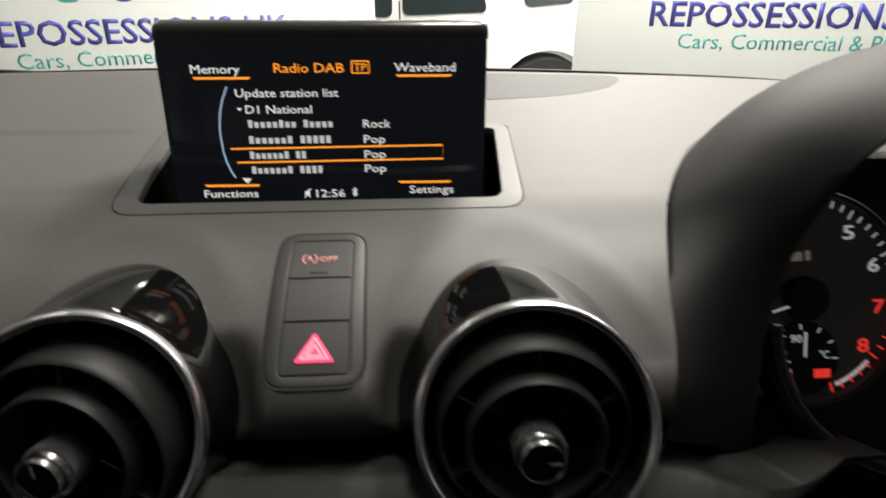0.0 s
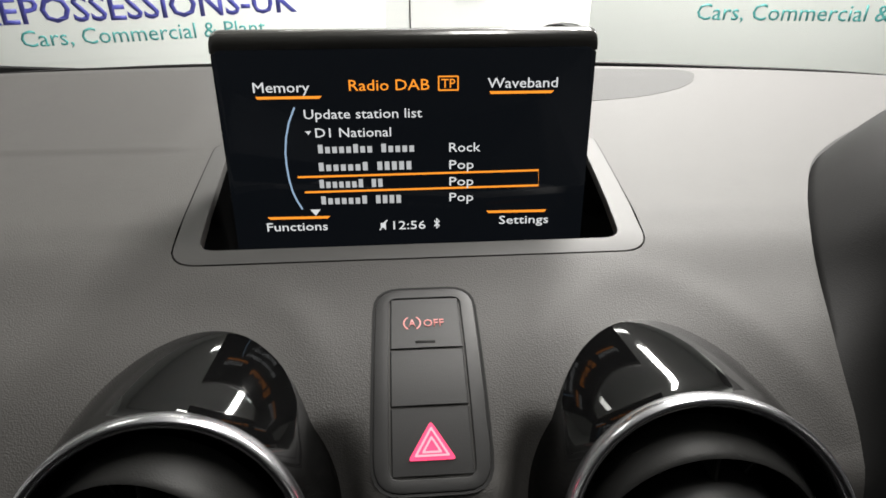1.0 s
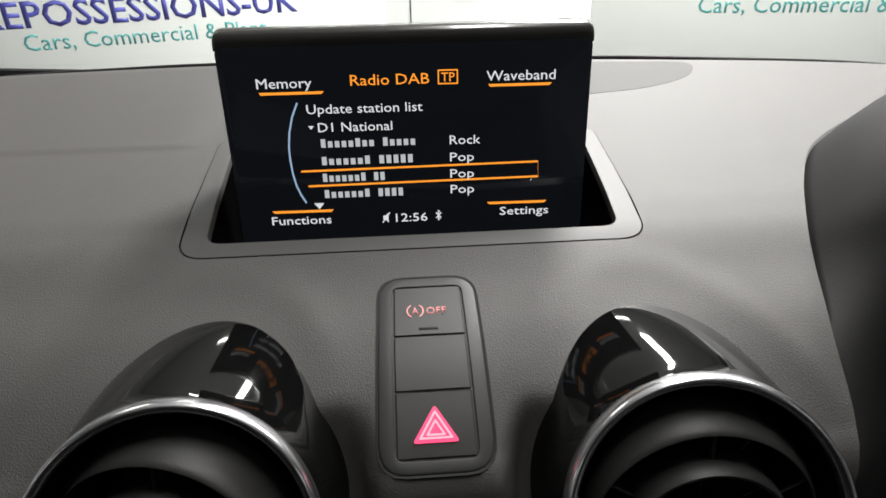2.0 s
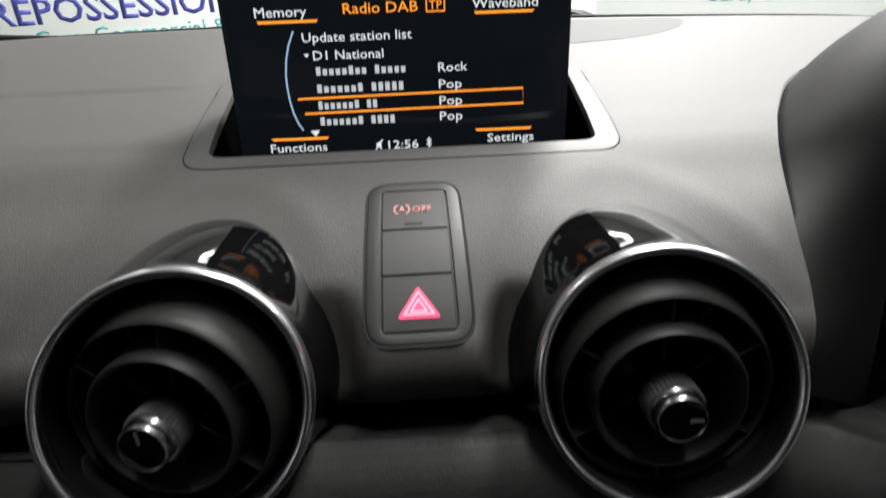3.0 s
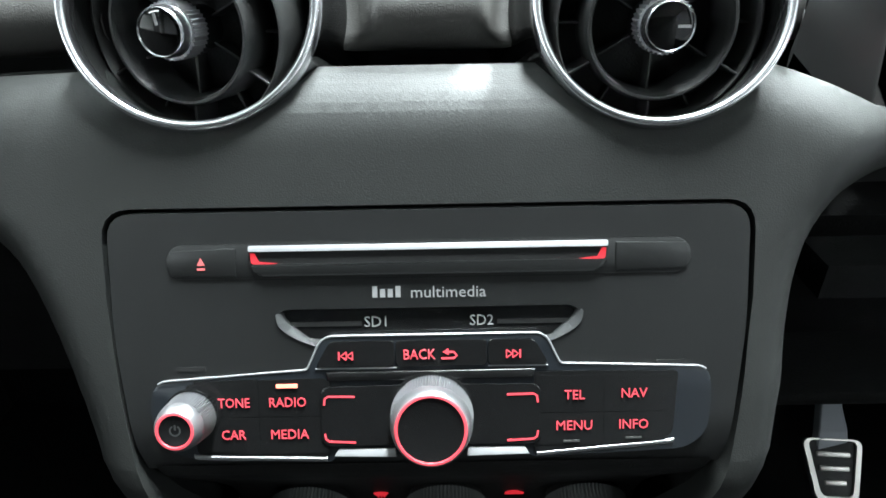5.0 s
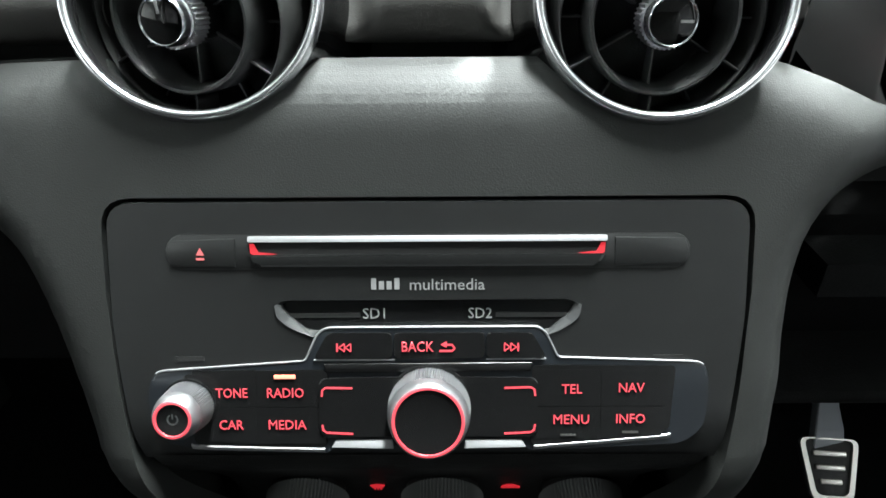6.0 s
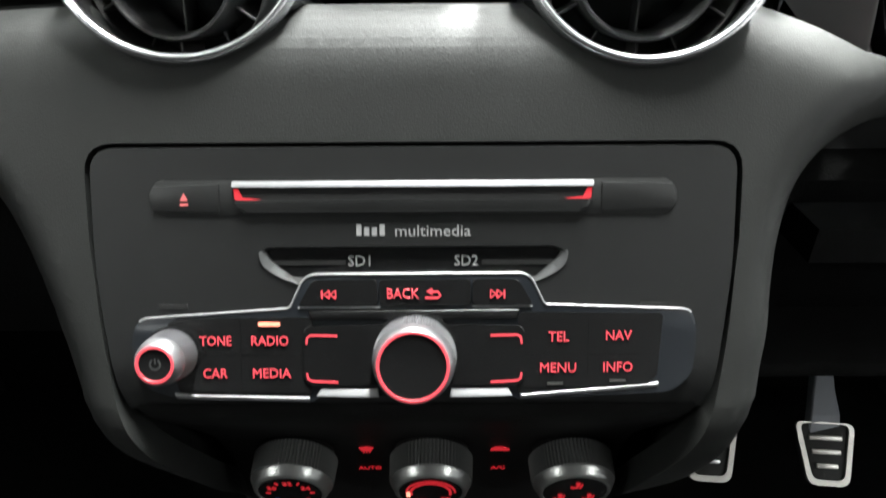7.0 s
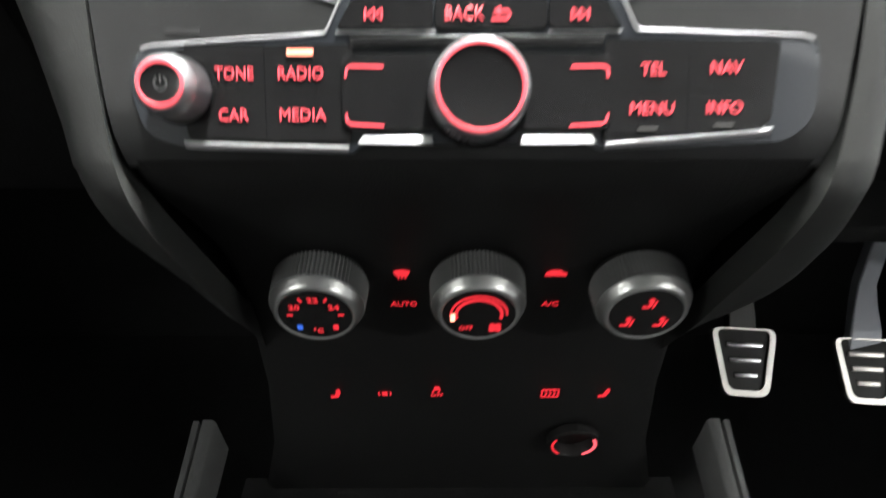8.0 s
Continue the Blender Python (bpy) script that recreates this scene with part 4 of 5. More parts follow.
part("back_arrow", join(ribbon([(0.0040, -0.0402), (0.0085, -0.0402), (0.0094, -0.0393), (0.0085, -0.0380), (0.0062, -0.0380)], 0.0007, 0.0043, 0.0045), plate([(0.0066, -0.0367), (0.0066, -0.0391), (0.0044, -0.0379)], 0.0043, 0.0045)), RED_LIT, radio, smooth=None)
for s, cx in ((-1, -0.0294), (1, 0.0291)):
    tri = [ribbon([(cx + s * (d - 0.0009), -0.0375), (cx + s * (d + 0.0011), -0.0389), (cx + s * (d - 0.0009), -0.0403)], 0.0005, 0.0043, 0.0045) for d in (-0.0014, 0.0008)]
    back = [rbox(cx + s * (d - 0.0009), -0.0389, 0.0044, 0.0004, 0.0028, 0.0002) for d in (-0.0014, 0.0008)]
    part("skip_symbol", join(*tri, *back, rbox(cx + s * 0.0025, -0.0389, 0.0044, 0.0006, 0.0030, 0.0002)), RED_LIT, radio, smooth=None)
part("indicator", rbox(-0.0507, -0.0494, 0.0042, 0.0076, 0.0014, 0.0006, 0.0002), HOT_LIT, radio, "glowing orange-red indicator")
part("indicator_unlit", rbox(0.0716, -0.0700, 0.0041, 0.0056, 0.0007, 0.0003), SMOOTH_TRIM, radio)
part("indicator_unlit", rbox(0.0496, -0.0710, 0.0041, 0.0056, 0.0007, 0.0003), SMOOTH_TRIM, radio)


def dial(parent, name, x, y, r, top, high, teeth, label):
    """A knurled knob of radius r whose lit rim has the radius top."""
    m = Matrix.Translation((x, y, 0.003))
    mid = r * 0.5 + top * 0.5
    k = part(name, moved(knurled(r * 1.02, 0.0, high * 0.66, teeth, 0.0008, r * 0.70 + top * 0.32), m), KNURL, parent, label, smooth=None)
    part("collar", moved(lathe([(r * 1.05, -0.0004), (r * 1.09, 0.0006), (r * 1.07, 0.0012), (r * 1.0, 0.0012)], 72), m), KEY, k, "gloss black collar", smooth=60)
    part("shoulder", moved(lathe([(r * 0.68 + top * 0.32, high * 0.66), (r * 0.66 + top * 0.34, high * 0.72), (mid, high * 0.83), (top * 1.06, high * 0.92), (top, high * 0.965)], 72), m), KNURL, k, "smooth satin shoulder", smooth=60)
    part("light_ring", moved(lathe([(top, high * 0.965), (top - 0.0003, high * 0.985), (top - 0.0008, high * 0.985), (top - 0.0011, high * 0.95)], 72), m), RED_LIT, k, "red-lit ring", smooth=60)
    part("cap", moved(lathe([(top - 0.0011, high * 0.95), (top - 0.0022, high * 0.94), (0, high * 0.92)], 72), m), KEY, k, "matt black cap", smooth=60)
    return k


dial(radio, "rotary_dial", 0.0003, -0.0608, 0.0146, 0.0122, 0.0160, 90, "knurled silver rotary dial")
vol = dial(radio, "volume_knob", -0.0852, -0.0599, 0.0091, 0.0065, 0.0155, 60, "knurled silver volume knob")
part("power_symbol", moved(join(ribbon(arc(0, 0, 0.0017, 120, 420), 0.0005, 0, 0.0002), rbox(0, 0.0011, 0.0001, 0.0005, 0.0018, 0.0002)), Matrix.Translation((-0.0852, -0.0599, 0.003 + 0.0155 * 0.925))), GREY_TRIM, vol, smooth=None)

ON_BAR = {"bar_base", "top_edge", "bottom_edge", "silver_key", "shelf", "key", "key_bed", "skip_key", "back_key", "dial_bay", "soft_key_bracket", "legend", "back_arrow", "skip_symbol", "indicator", "indicator_unlit", "rotary_dial", "volume_knob", "key_rim"}
for piece in radio.children:
    if piece.name.split(".")[0] in ON_BAR and piece.data.vertices[0].co.y < -0.030:
        piece.location.z = -0.0024

# ---------------------------------------------------------------- climate panel and console
CLIMATE = pose(0, 0.0022, 0.706, 103.5)
climate = thing("climate_panel", CLIMATE, "black climate control panel with three round red-lit knobs", "climate controls")
inv = CLIMATE.inverted()
chin = bmesh.new()
section = [(-0.0322, 0.7765, 0.1045), (-0.0308, 0.7700, 0.1040), (-0.0258, 0.7610, 0.1020), (-0.0182, 0.7510, 0.1000), (-0.0108, 0.7410, 0.0985), (-0.0040, 0.7310, 0.0970), (0.0020, 0.7210, 0.0960), (0.0076, 0.7060, 0.0950), (0.0135, 0.6800, 0.0945), (0.0195, 0.6340, 0.0950), (0.0330, 0.5780, 0.1030), (0.0480, 0.5160, 0.1200)]
rows = []
for y, z, w in section:
    rows.append([chin.verts.new(inv @ Vector((x, y + (0.003 if abs(x) == w else 0.0) + (0.05 if abs(x) > w else 0), z))) for x in (-w - 0.002, -w, -w + 0.004, -w * 0.5, 0, w * 0.5, w - 0.004, w, w + 0.002)])
for a, b in zip(rows, rows[1:]):
    for k in range(8):
        chin.faces.new((a[k], a[k + 1], b[k + 1], b[k]))
part("panel", chin, MATT_BLACK, climate, "matt black panel below the radio", smooth=50)


def at_panel(wx, wz):
    """Panel coordinates of a world x and height."""
    y = 0.0022 + (0.706 - wz) * 0.24
    q = inv @ Vector((wx, y, wz))
    return q.x, q.y


def climate_knob(wx):
    x, y = at_panel(wx, 0.7085)
    m = Matrix.Translation((x, y, 0))
    k = part("climate_knob", moved(knurled(0.0192, 0.0, 0.0115, 72, 0.0010, 0.0186), m), DARK_KNURL, climate, "dark knurled rotary knob", smooth=None)
    part("neck", moved(lathe([(0.0170, -0.0100), (0.0170, 0.0), (0.0188, 0.0)], 48), m), MATT_BLACK, k)
    part("bezel", moved(lathe([(0.0182, 0.0113), (0.0181, 0.0120), (0.0176, 0.0128), (0.0170, 0.0140), (0.0163, 0.0154), (0.0154, 0.0163), (0.0146, 0.0165), (0.0140, 0.0159)], 72), m), KNOB_BEZEL, k, "satin chrome bezel", smooth=70)
    part("face", moved(lathe([(0.0141, 0.0160), (0.0, 0.0158)], 48), m), KEY, k, "black knob face", smooth=None)
    return k, x, y, 0.0161


ka, x, y, z = climate_knob(-0.0585)
for a, words in ((148, "20"), (90, "22"), (32, "24")):
    legend(ka, words, 0.0042, 0.0026, x + 0.0088 * math.cos(radians(a)), y + 0.0088 * math.sin(radians(a)), z, RED_DIM, "number", offset=0.008)
for a in (180, 119, 61, 0):
    part("tick", moved(rbox(0.0098, 0, 0, 0.0022, 0.0008, 0.0003), Matrix.Translation((x, y, z)) @ Matrix.Rotation(radians(a), 4, "Z")), RED_DIM, ka, smooth=None)
part("cold_dot", rbox(x - 0.0070, y - 0.0075, z, 0.0020, 0.0026, 0.0004), BLUE_LIT, ka, "blue cold mark", smooth=None)
part("warm_dot", rbox(x + 0.0070, y - 0.0075, z, 0.0020, 0.0026, 0.0004), RED_DIM, ka, smooth=None)
legend(ka, "°C", 0.0038, 0.0024, x, y - 0.0095, z, RED_DIM, "unit", offset=0.008)
kb, x, y, z = climate_knob(0.0040)
part("fan_scale", moved(ribbon(arc(0, 0, 0.0088, 195, -15, 24), 0.0012, 0, 0.0003), Matrix.Translation((x, y, z))), RED_DIM, kb, "red fan speed arc", smooth=None)
part("fan_scale", moved(ribbon(arc(0, 0, 0.0108, 180, 0, 24), 0.0008, 0, 0.0003), Matrix.Translation((x, y, z))), RED_DIM, kb, smooth=None)
part("pointer", rbox(x - 0.0100, y - 0.0015, z + 0.0002, 0.0018, 0.0040, 0.0004), HOT_LIT, kb, "bright pointer", smooth=None)
legend(kb, "OFF", 0.0054, 0.0024, x - 0.0048, y - 0.0080, z, RED_DIM, offset=0.008)
part("fan_symbol", join(*[moved(plate(arc(0.0016, 0, 0.0013, 0, 330, 10), 0, 0.0003), Matrix.Translation((x + 0.0066, y - 0.0078, z)) @ Matrix.Rotation(radians(a), 4, "Z")) for a in (45, 135, 225, 315)]), RED_DIM, kb, smooth=None)
kc, x, y, z = climate_knob(0.0680)
for dx, dy in ((0.0, 0.0062), (-0.0065, -0.0048), (0.0065, -0.0048)):
    px, py = x + dx, y + dy
    part("seat_airflow_symbol", join(plate(arc(px + 0.0004, py + 0.0020, 0.0011, 0, 330, 10), z, z + 0.0003), ribbon([(px + 0.0008, py + 0.0008), (px, py - 0.0018), (px - 0.0024, py - 0.0018)], 0.0012, z, z + 0.0003), ribbon([(px + 0.0024, py + 0.0016), (px + 0.0016, py - 0.0024)], 0.0007, z, z + 0.0003)), RED_DIM, kc, smooth=None)
# legends between the knobs
x, y = at_panel(-0.0263, 0.7098)
part("windscreen_symbol", join(plate([(x - 0.0034, y + 0.0014), (x, y + 0.0022), (x + 0.0034, y + 0.0014), (x + 0.0022, y - 0.0012), (x - 0.0022, y - 0.0012)], -0.0043, -0.0037), *[rbox(x + d, y - 0.0020, -0.0040, 0.0006, 0.0016, 0.0006) for d in (-0.0014, 0, 0.0014)]), RED_DIM, climate, smooth=None)
x, y = at_panel(-0.0263, 0.6907)
legend(climate, "AUTO", 0.0112, 0.0028, x, y, -0.0048, RED_DIM, offset=0.006)
x, y = at_panel(0.0360, 0.7098)
part("recirculation_symbol", plate([(x - 0.0044, y - 0.0012), (x - 0.0040, y + 0.0004), (x - 0.0018, y + 0.0018), (x + 0.0014, y + 0.0018), (x + 0.0032, y + 0.0004), (x + 0.0044, y), (x + 0.0044, y - 0.0012)], -0.0043, -0.0037), RED_DIM, climate, smooth=None)
x, y = at_panel(0.0360, 0.6907)
legend(climate, "A/C", 0.0070, 0.0028, x, y, -0.0048, RED_DIM, offset=0.006)
# lower row of switches


def seat_heat(wx):
    x, y = at_panel(wx, 0.6305)
    return join(plate(arc(x + 0.0018, y + 0.0030, 0.0010, 0, 330, 10), 0.0006, 0.0009), ribbon([(x + 0.0018, y + 0.0018), (x + 0.0006, y - 0.0022), (x - 0.0022, y - 0.0026)], 0.0022, 0.0006, 0.0009))


part("seat_heating_symbol", seat_heat(-0.0624), RED_DIM, climate, smooth=None)
part("seat_heating_symbol", seat_heat(0.0690), RED_DIM, climate, smooth=None)
x, y = at_panel(-0.0381, 0.6305)
part("parking_aid_symbol", join(rbox(x, y, 0.0007, 0.0026, 0.0034, 0.0002), *[ribbon(arc(x, y, r, a - 35, a + 35, 6), 0.0006, 0.0006, 0.0008) for r in (0.0030,) for a in (0, 180)]), RED_DIM, climate, smooth=None)
x, y = at_panel(-0.0126, 0.6325)
part("stability_symbol", join(plate([(x - 0.0018, y + 0.0010), (x - 0.0010, y + 0.0042), (x + 0.0010, y + 0.0042), (x + 0.0018, y + 0.0010)], 0.0006, 0.0008), ribbon([(x - 0.0014, y + 0.0004), (x - 0.0024, y - 0.0014)], 0.0007, 0.0006, 0.0008), ribbon([(x + 0.0014, y + 0.0004), (x + 0.0004, y - 0.0014)], 0.0007, 0.0006, 0.0008), lettering("OFF", 0.0060, 0.0022, x, y - 0.0034, 0.0006, offset=0.006)), RED_DIM, climate, smooth=None)
x, y = at_panel(0.0428, 0.6305)
part("rear_window_symbol", join(ring_plate(rrect(0.0088, 0.0072, 0.001, x, y), rrect(0.0072, 0.0056, 0.0008, x, y), 0.0006, 0.0008), *[ribbon([(x + d - 0.0004, y - 0.0026), (x + d + 0.0004, y), (x + d - 0.0004, y + 0.0026)], 0.0007, 0.0006, 0.0008) for d in (-0.002, 0, 0.002)]), RED_DIM, climate, smooth=None)
# socket
x, y = at_panel(0.0596, 0.5905)
socket = thing("power_socket", CLIMATE @ Matrix.Translation((x, y, 0.004)), "black round power socket with a red-lit rim", "socket")
part("rim", lathe([(0.0140, -0.002), (0.0138, 0.002), (0.0122, 0.0028), (0.0112, 0.002), (0.0110, -0.012), (0.0, -0.012)], 48), MATT_BLACK, socket, smooth=60)
part("lit_arc", ribbon(arc(0, 0, 0.0113, 150, 232, 12), 0.0011, 0.0026, 0.0030), RED_DIM, socket, "dim red lit arc", smooth=None)
part("lit_arc", ribbon(arc(0, 0, 0.0113, -58, 32, 12), 0.0016, 0.0026, 0.0030), RED_LIT, socket, "red lit arc", smooth=None)
# console rails
for s in (-1, 1):
    rail = thing("console_rail", pose(0, 0, 0), "grey satin plastic edge rail of the centre console", "console", "console rails", "structure")
    bar = bmesh.new()
    loops = []
    for y, z, x in ((0.026, 0.604, 0.1275), (0.022, 0.597, 0.1295), (-0.010, 0.545, 0.1455), (-0.060, 0.470, 0.168), (-0.2, 0.40, 0.180)):
        loops.append([bar.verts.new((s * (x + dx), y + dy, z + dz)) for dx, dy, dz in ((-0.003, 0, -0.02), (0.0, 0, 0.0), (0.0015, 0, 0.002), (0.0065, 0, 0.002), (0.0070, 0, -0.002), (0.0082, 0, -0.002), (0.0087, 0, 0.0012), (0.0115, 0, 0.0012), (0.0125, 0, -0.001), (0.0135, 0.0, -0.05))])
    for a, b in zip(loops, loops[1:]):
        for k in range(9):
            bar.faces.new((a[k], a[k + 1], b[k + 1], b[k]))
    bar.faces.new(loops[0])
    part("rail", bar, RAIL, rail, smooth=40)
tunnel = thing("console_tunnel", pose(0, 0, 0), "black plastic centre console between the footwells", "console", kind="structure")
tb = bmesh.new()
loops = []
for y, z, w in ((0.05, 0.53, 0.13), (-0.02, 0.47, 0.150), (-0.10, 0.42, 0.165), (-0.9, 0.40, 0.17)):
    loops.append([tb.verts.new((x, y, zz)) for x, zz in ((-w, 0.2), (-w, z), (w, z), (w, 0.2))])
for a, b in zip(loops, loops[1:]):
    for k in range(3):
        tb.faces.new((a[k], a[k + 1], b[k + 1], b[k]))
part("tunnel", tb, CARPET, tunnel, smooth=30)

# ---------------------------------------------------------------- instrument cluster
cluster = thing("instrument_cluster", pose(0, 0, 0), "dark instrument cluster with rev counter under a rounded shaded hood", "instrument cluster")


LIP = [(0.207, 0.097, 0.845), (0.204, 0.098, 0.880), (0.201, 0.100, 0.915), (0.203, 0.102, 0.940), (0.210, 0.103, 0.964), (0.220, 0.105, 0.983), (0.236, 0.108, 1.001), (0.262, 0.112, 1.015), (0.300, 0.115, 1.024), (0.360, 0.116, 1.028)]
BULGE = [(0, 0, 0), (0, -0.002, 0), (0, -0.004, 0.002), (0, -0.006, 0.006), (-0.003, -0.004, 0.014), (-0.006, 0, 0.022), (-0.008, 0.004, 0.036), (-0.006, 0.006, 0.050), (0, 0.006, 0.062), (0, 0, 0.070)]


def hood_skin():
    bm = bmesh.new()
    rows = []
    for a, b, g in zip(SEAM, densify(LIP), densify(BULGE)):
        a, b, g = Vector(a), Vector(b), Vector(g)
        start = a + Vector((0.0012, 0.0008, -0.003))
        line = [start - Vector((0, 0, 0.01))]
        mid = (a + b) / 2 + g
        for k in range(21):
            t = k / 20
            line.append(start * (1 - t) ** 2 + mid * 2 * t * (1 - t) + b * t * t)
        line += [b + Vector((0.004, 0.004, -0.003)), b + Vector((0.008, 0.014, -0.008)), b + Vector((0.012, 0.075, -0.030))]
        rows.append([bm.verts.new(p) for p in line])
    for a, b in zip(rows, rows[1:]):
        for k in range(len(a) - 1):
            bm.faces.new((a[k], a[k + 1], b[k + 1], b[k]))
    return bm


part("hood", hood_skin(), HOOD_PLASTIC, cluster, "rounded plastic hood, darkened as shade", smooth=80)
part("hood_side", rbox(0.550, 0.235, 0.945, 0.39, 0.25, 0.022, 0.008), HOOD_PLASTIC, cluster, "plastic hood side, darkened as shade")
TACH = pose(0.2598, 0.1580, 0.8985, 67.0)
tach = part("rev_counter", lathe([(0.060, -0.004), (0.060, 0.002), (0.0590, 0.004), (0.0580, 0.002), (0.0580, 0.0), (0.0, 0.0)], 96), DIAL, cluster, "dark dial face", m=TACH, smooth=50)
part("dial_rim", lathe([(0.0615, 0.0), (0.0612, 0.005), (0.0600, 0.0056), (0.0592, 0.005)], 96), SMOOTH_TRIM, tach, smooth=60)
for k, words in ((0, "5"), (1, "6")):
    a = 53.4 - 30.5 * k
    legend(tach, words, 0.0068, 0.0078, 0.0455 * math.cos(radians(a)), 0.0455 * math.sin(radians(a)), 0.0003, DIAL_WHITE, "number", offset=0.012)
for k, words in ((2, "7"), (3, "8")):
    a = 53.4 - 30.5 * k
    legend(tach, words, 0.0068, 0.0078, 0.0455 * math.cos(radians(a)), 0.0455 * math.sin(radians(a)), 0.0003, DIAL_RED, "number", offset=0.012)
for k in range(24):
    a = 78 - 6.52 * k
    part("tick", moved(rbox(0.0550 if (k + 2) % 5 else 0.0542, 0, 0.0004, 0.0040 if (k + 2) % 5 else 0.0056, 0.0008, 0.0004), Matrix.Rotation(radians(a), 4, "Z")), DIAL_RED if k > 11 else DIAL_WHITE, tach, smooth=None)
part("badge_bar", join(rbox(-0.0035, 0.0235, 0.0004, 0.0062, 0.0050, 0.0003), rbox(0.0030, 0.0240, 0.0004, 0.0030, 0.0055, 0.0003)), BADGE, tach, "plain light badge", smooth=None)
part("hub", lathe([(0.0125, 0.001), (0.0120, 0.0060), (0.0, 0.0066)], 48), DARK_GAP, tach, "black needle hub", smooth=50)
part("needle", plate([(-0.0020, -0.0006), (-0.0020, -0.0020), (-0.0205, -0.0072), (-0.0205, -0.0062)], 0.0048, 0.0056), DIAL_WHITE, tach, "white needle at rest", smooth=None)
part("scale_bar", ribbon(arc(0.0, 0.0, 0.0535, -69, -44, 8), 0.0022, 0.0003, 0.0005), DIAL_WHITE, tach, "illegible white scale unit", smooth=None)
temp = part("temperature_gauge", moved(lathe([(0.0215, 0.0005), (0.0210, 0.0014), (0.0, 0.0012)], 64), Matrix.Translation((-0.0005, -0.0345, 0.0))), DARK_GAP, tach, "small temperature dial", smooth=50)
TC = (-0.0005, -0.0345)
for a, words, mat, w in ((110, "90", DIAL_WHITE, 0.0064), (215, "50", DIAL_WHITE, 0.0064), (10, "°C", DIAL_WHITE, 0.0052)):
    legend(temp, words, w, 0.0044, TC[0] + 0.0125 * math.cos(radians(a)), TC[1] + 0.0125 * math.sin(radians(a)), 0.0015, mat, "number", offset=0.008)
for a in (230, 190, 160, 130, 95, 60, 30, 0):
    part("tick", moved(rbox(0.0185, 0, 0.0016, 0.0032, 0.0007, 0.0003), Matrix.Translation((*TC, 0)) @ Matrix.Rotation(radians(a), 4, "Z")), DIAL_WHITE, temp, smooth=None)
part("warning_mark", rbox(TC[0] + 0.0110, TC[1] - 0.0085, 0.0016, 0.0095, 0.0050, 0.0003), DIAL_RED, temp, "red overheat mark", smooth=None)
part("needle", moved(rbox(0.0085, 0, 0.0030, 0.0140, 0.0010, 0.0008), Matrix.Translation((*TC, 0)) @ Matrix.Rotation(radians(88), 4, "Z")), DIAL_WHITE, temp, "pale needle", smooth=None)
part("thermometer_symbol", join(rbox(TC[0] - 0.0110, TC[1] + 0.0020, 0.0016, 0.0010, 0.0056, 0.0003), rbox(TC[0] - 0.0110, TC[1] - 0.0012, 0.0016, 0.0060, 0.0008, 0.0003)), DIAL_WHITE, temp, smooth=None)
part("lens_rim", tube(densify([(-0.034, -0.012, 0.020), (-0.030, -0.036, 0.020), (-0.018, -0.060, 0.020), (0.004, -0.080, 0.019), (0.045, -0.096, 0.017), (0.110, -0.102, 0.015)]), 0.0085, 12), PIANO, cluster, "black glossy lower edge of the instrument lens", m=TACH, smooth=60)
part("shroud_back", rbox(0.38, 0.215, 0.890, 0.34, 0.015, 0.15, 0.004), MATT_BLACK, cluster, "black panel behind the dials")
part("back_panel", moved(rbox(0.10, -0.02, -0.010, 0.29, 0.15, 0.006), TACH), MATT_BLACK, cluster, "black cluster back panel")

# ---------------------------------------------------------------- pedals


def pedal(name, m, lit, bars, arm, label):
    p = thing(name, m, label, "pedal", "foot pedals")
    o = rounded([(0.0280, 0.0295), (-0.0280, 0.0295), (-0.0185, -0.0290), (0.0185, -0.0290)], 0.009, 4)
    i = rounded([(0.0232, 0.0280), (-0.0232, 0.0280), (-0.0145, -0.0238), (0.0145, -0.0238)], 0.007, 4)
    part("pad", plate(o, -0.007, -0.001, 0.001), RUBBER, p, "black rubber pad")
    part("rim", ring_plate(o, i, -0.004, 0.0015), STEEL, p, "brushed steel rim", smooth=30)
    for y, w in ((0.0150, 0.031), (0.0020, 0.027), (-0.0110, 0.020)):
        part("grip_bar", rbox(0, y, 0.0, w, 0.0050, 0.0028, 0.0010), bars, p, "steel grip bar")
    inv_m = m.inverted()
    ab = bmesh.new()
    loops = []
    for q, w in arm:
        loops.append([ab.verts.new(inv_m @ (Vector(q) + Vector(d))) for d in ((-w, -0.004, 0), (w, -0.004, 0), (w, 0.008, 0), (-w, 0.008, 0))])
    for a, b in zip(loops, loops[1:]):
        for k in range(4):
            ab.faces.new((a[k], a[(k + 1) % 4], b[(k + 1) % 4], b[k]))
    ab.faces.new(loops[0])
    ab.faces.new(loops[-1])
    bmesh.ops.bevel(ab, geom=ab.edges[:], offset=0.0012, segments=1, affect="EDGES")
    part("arm", ab, lit, p, "painted metal arm")
    return p


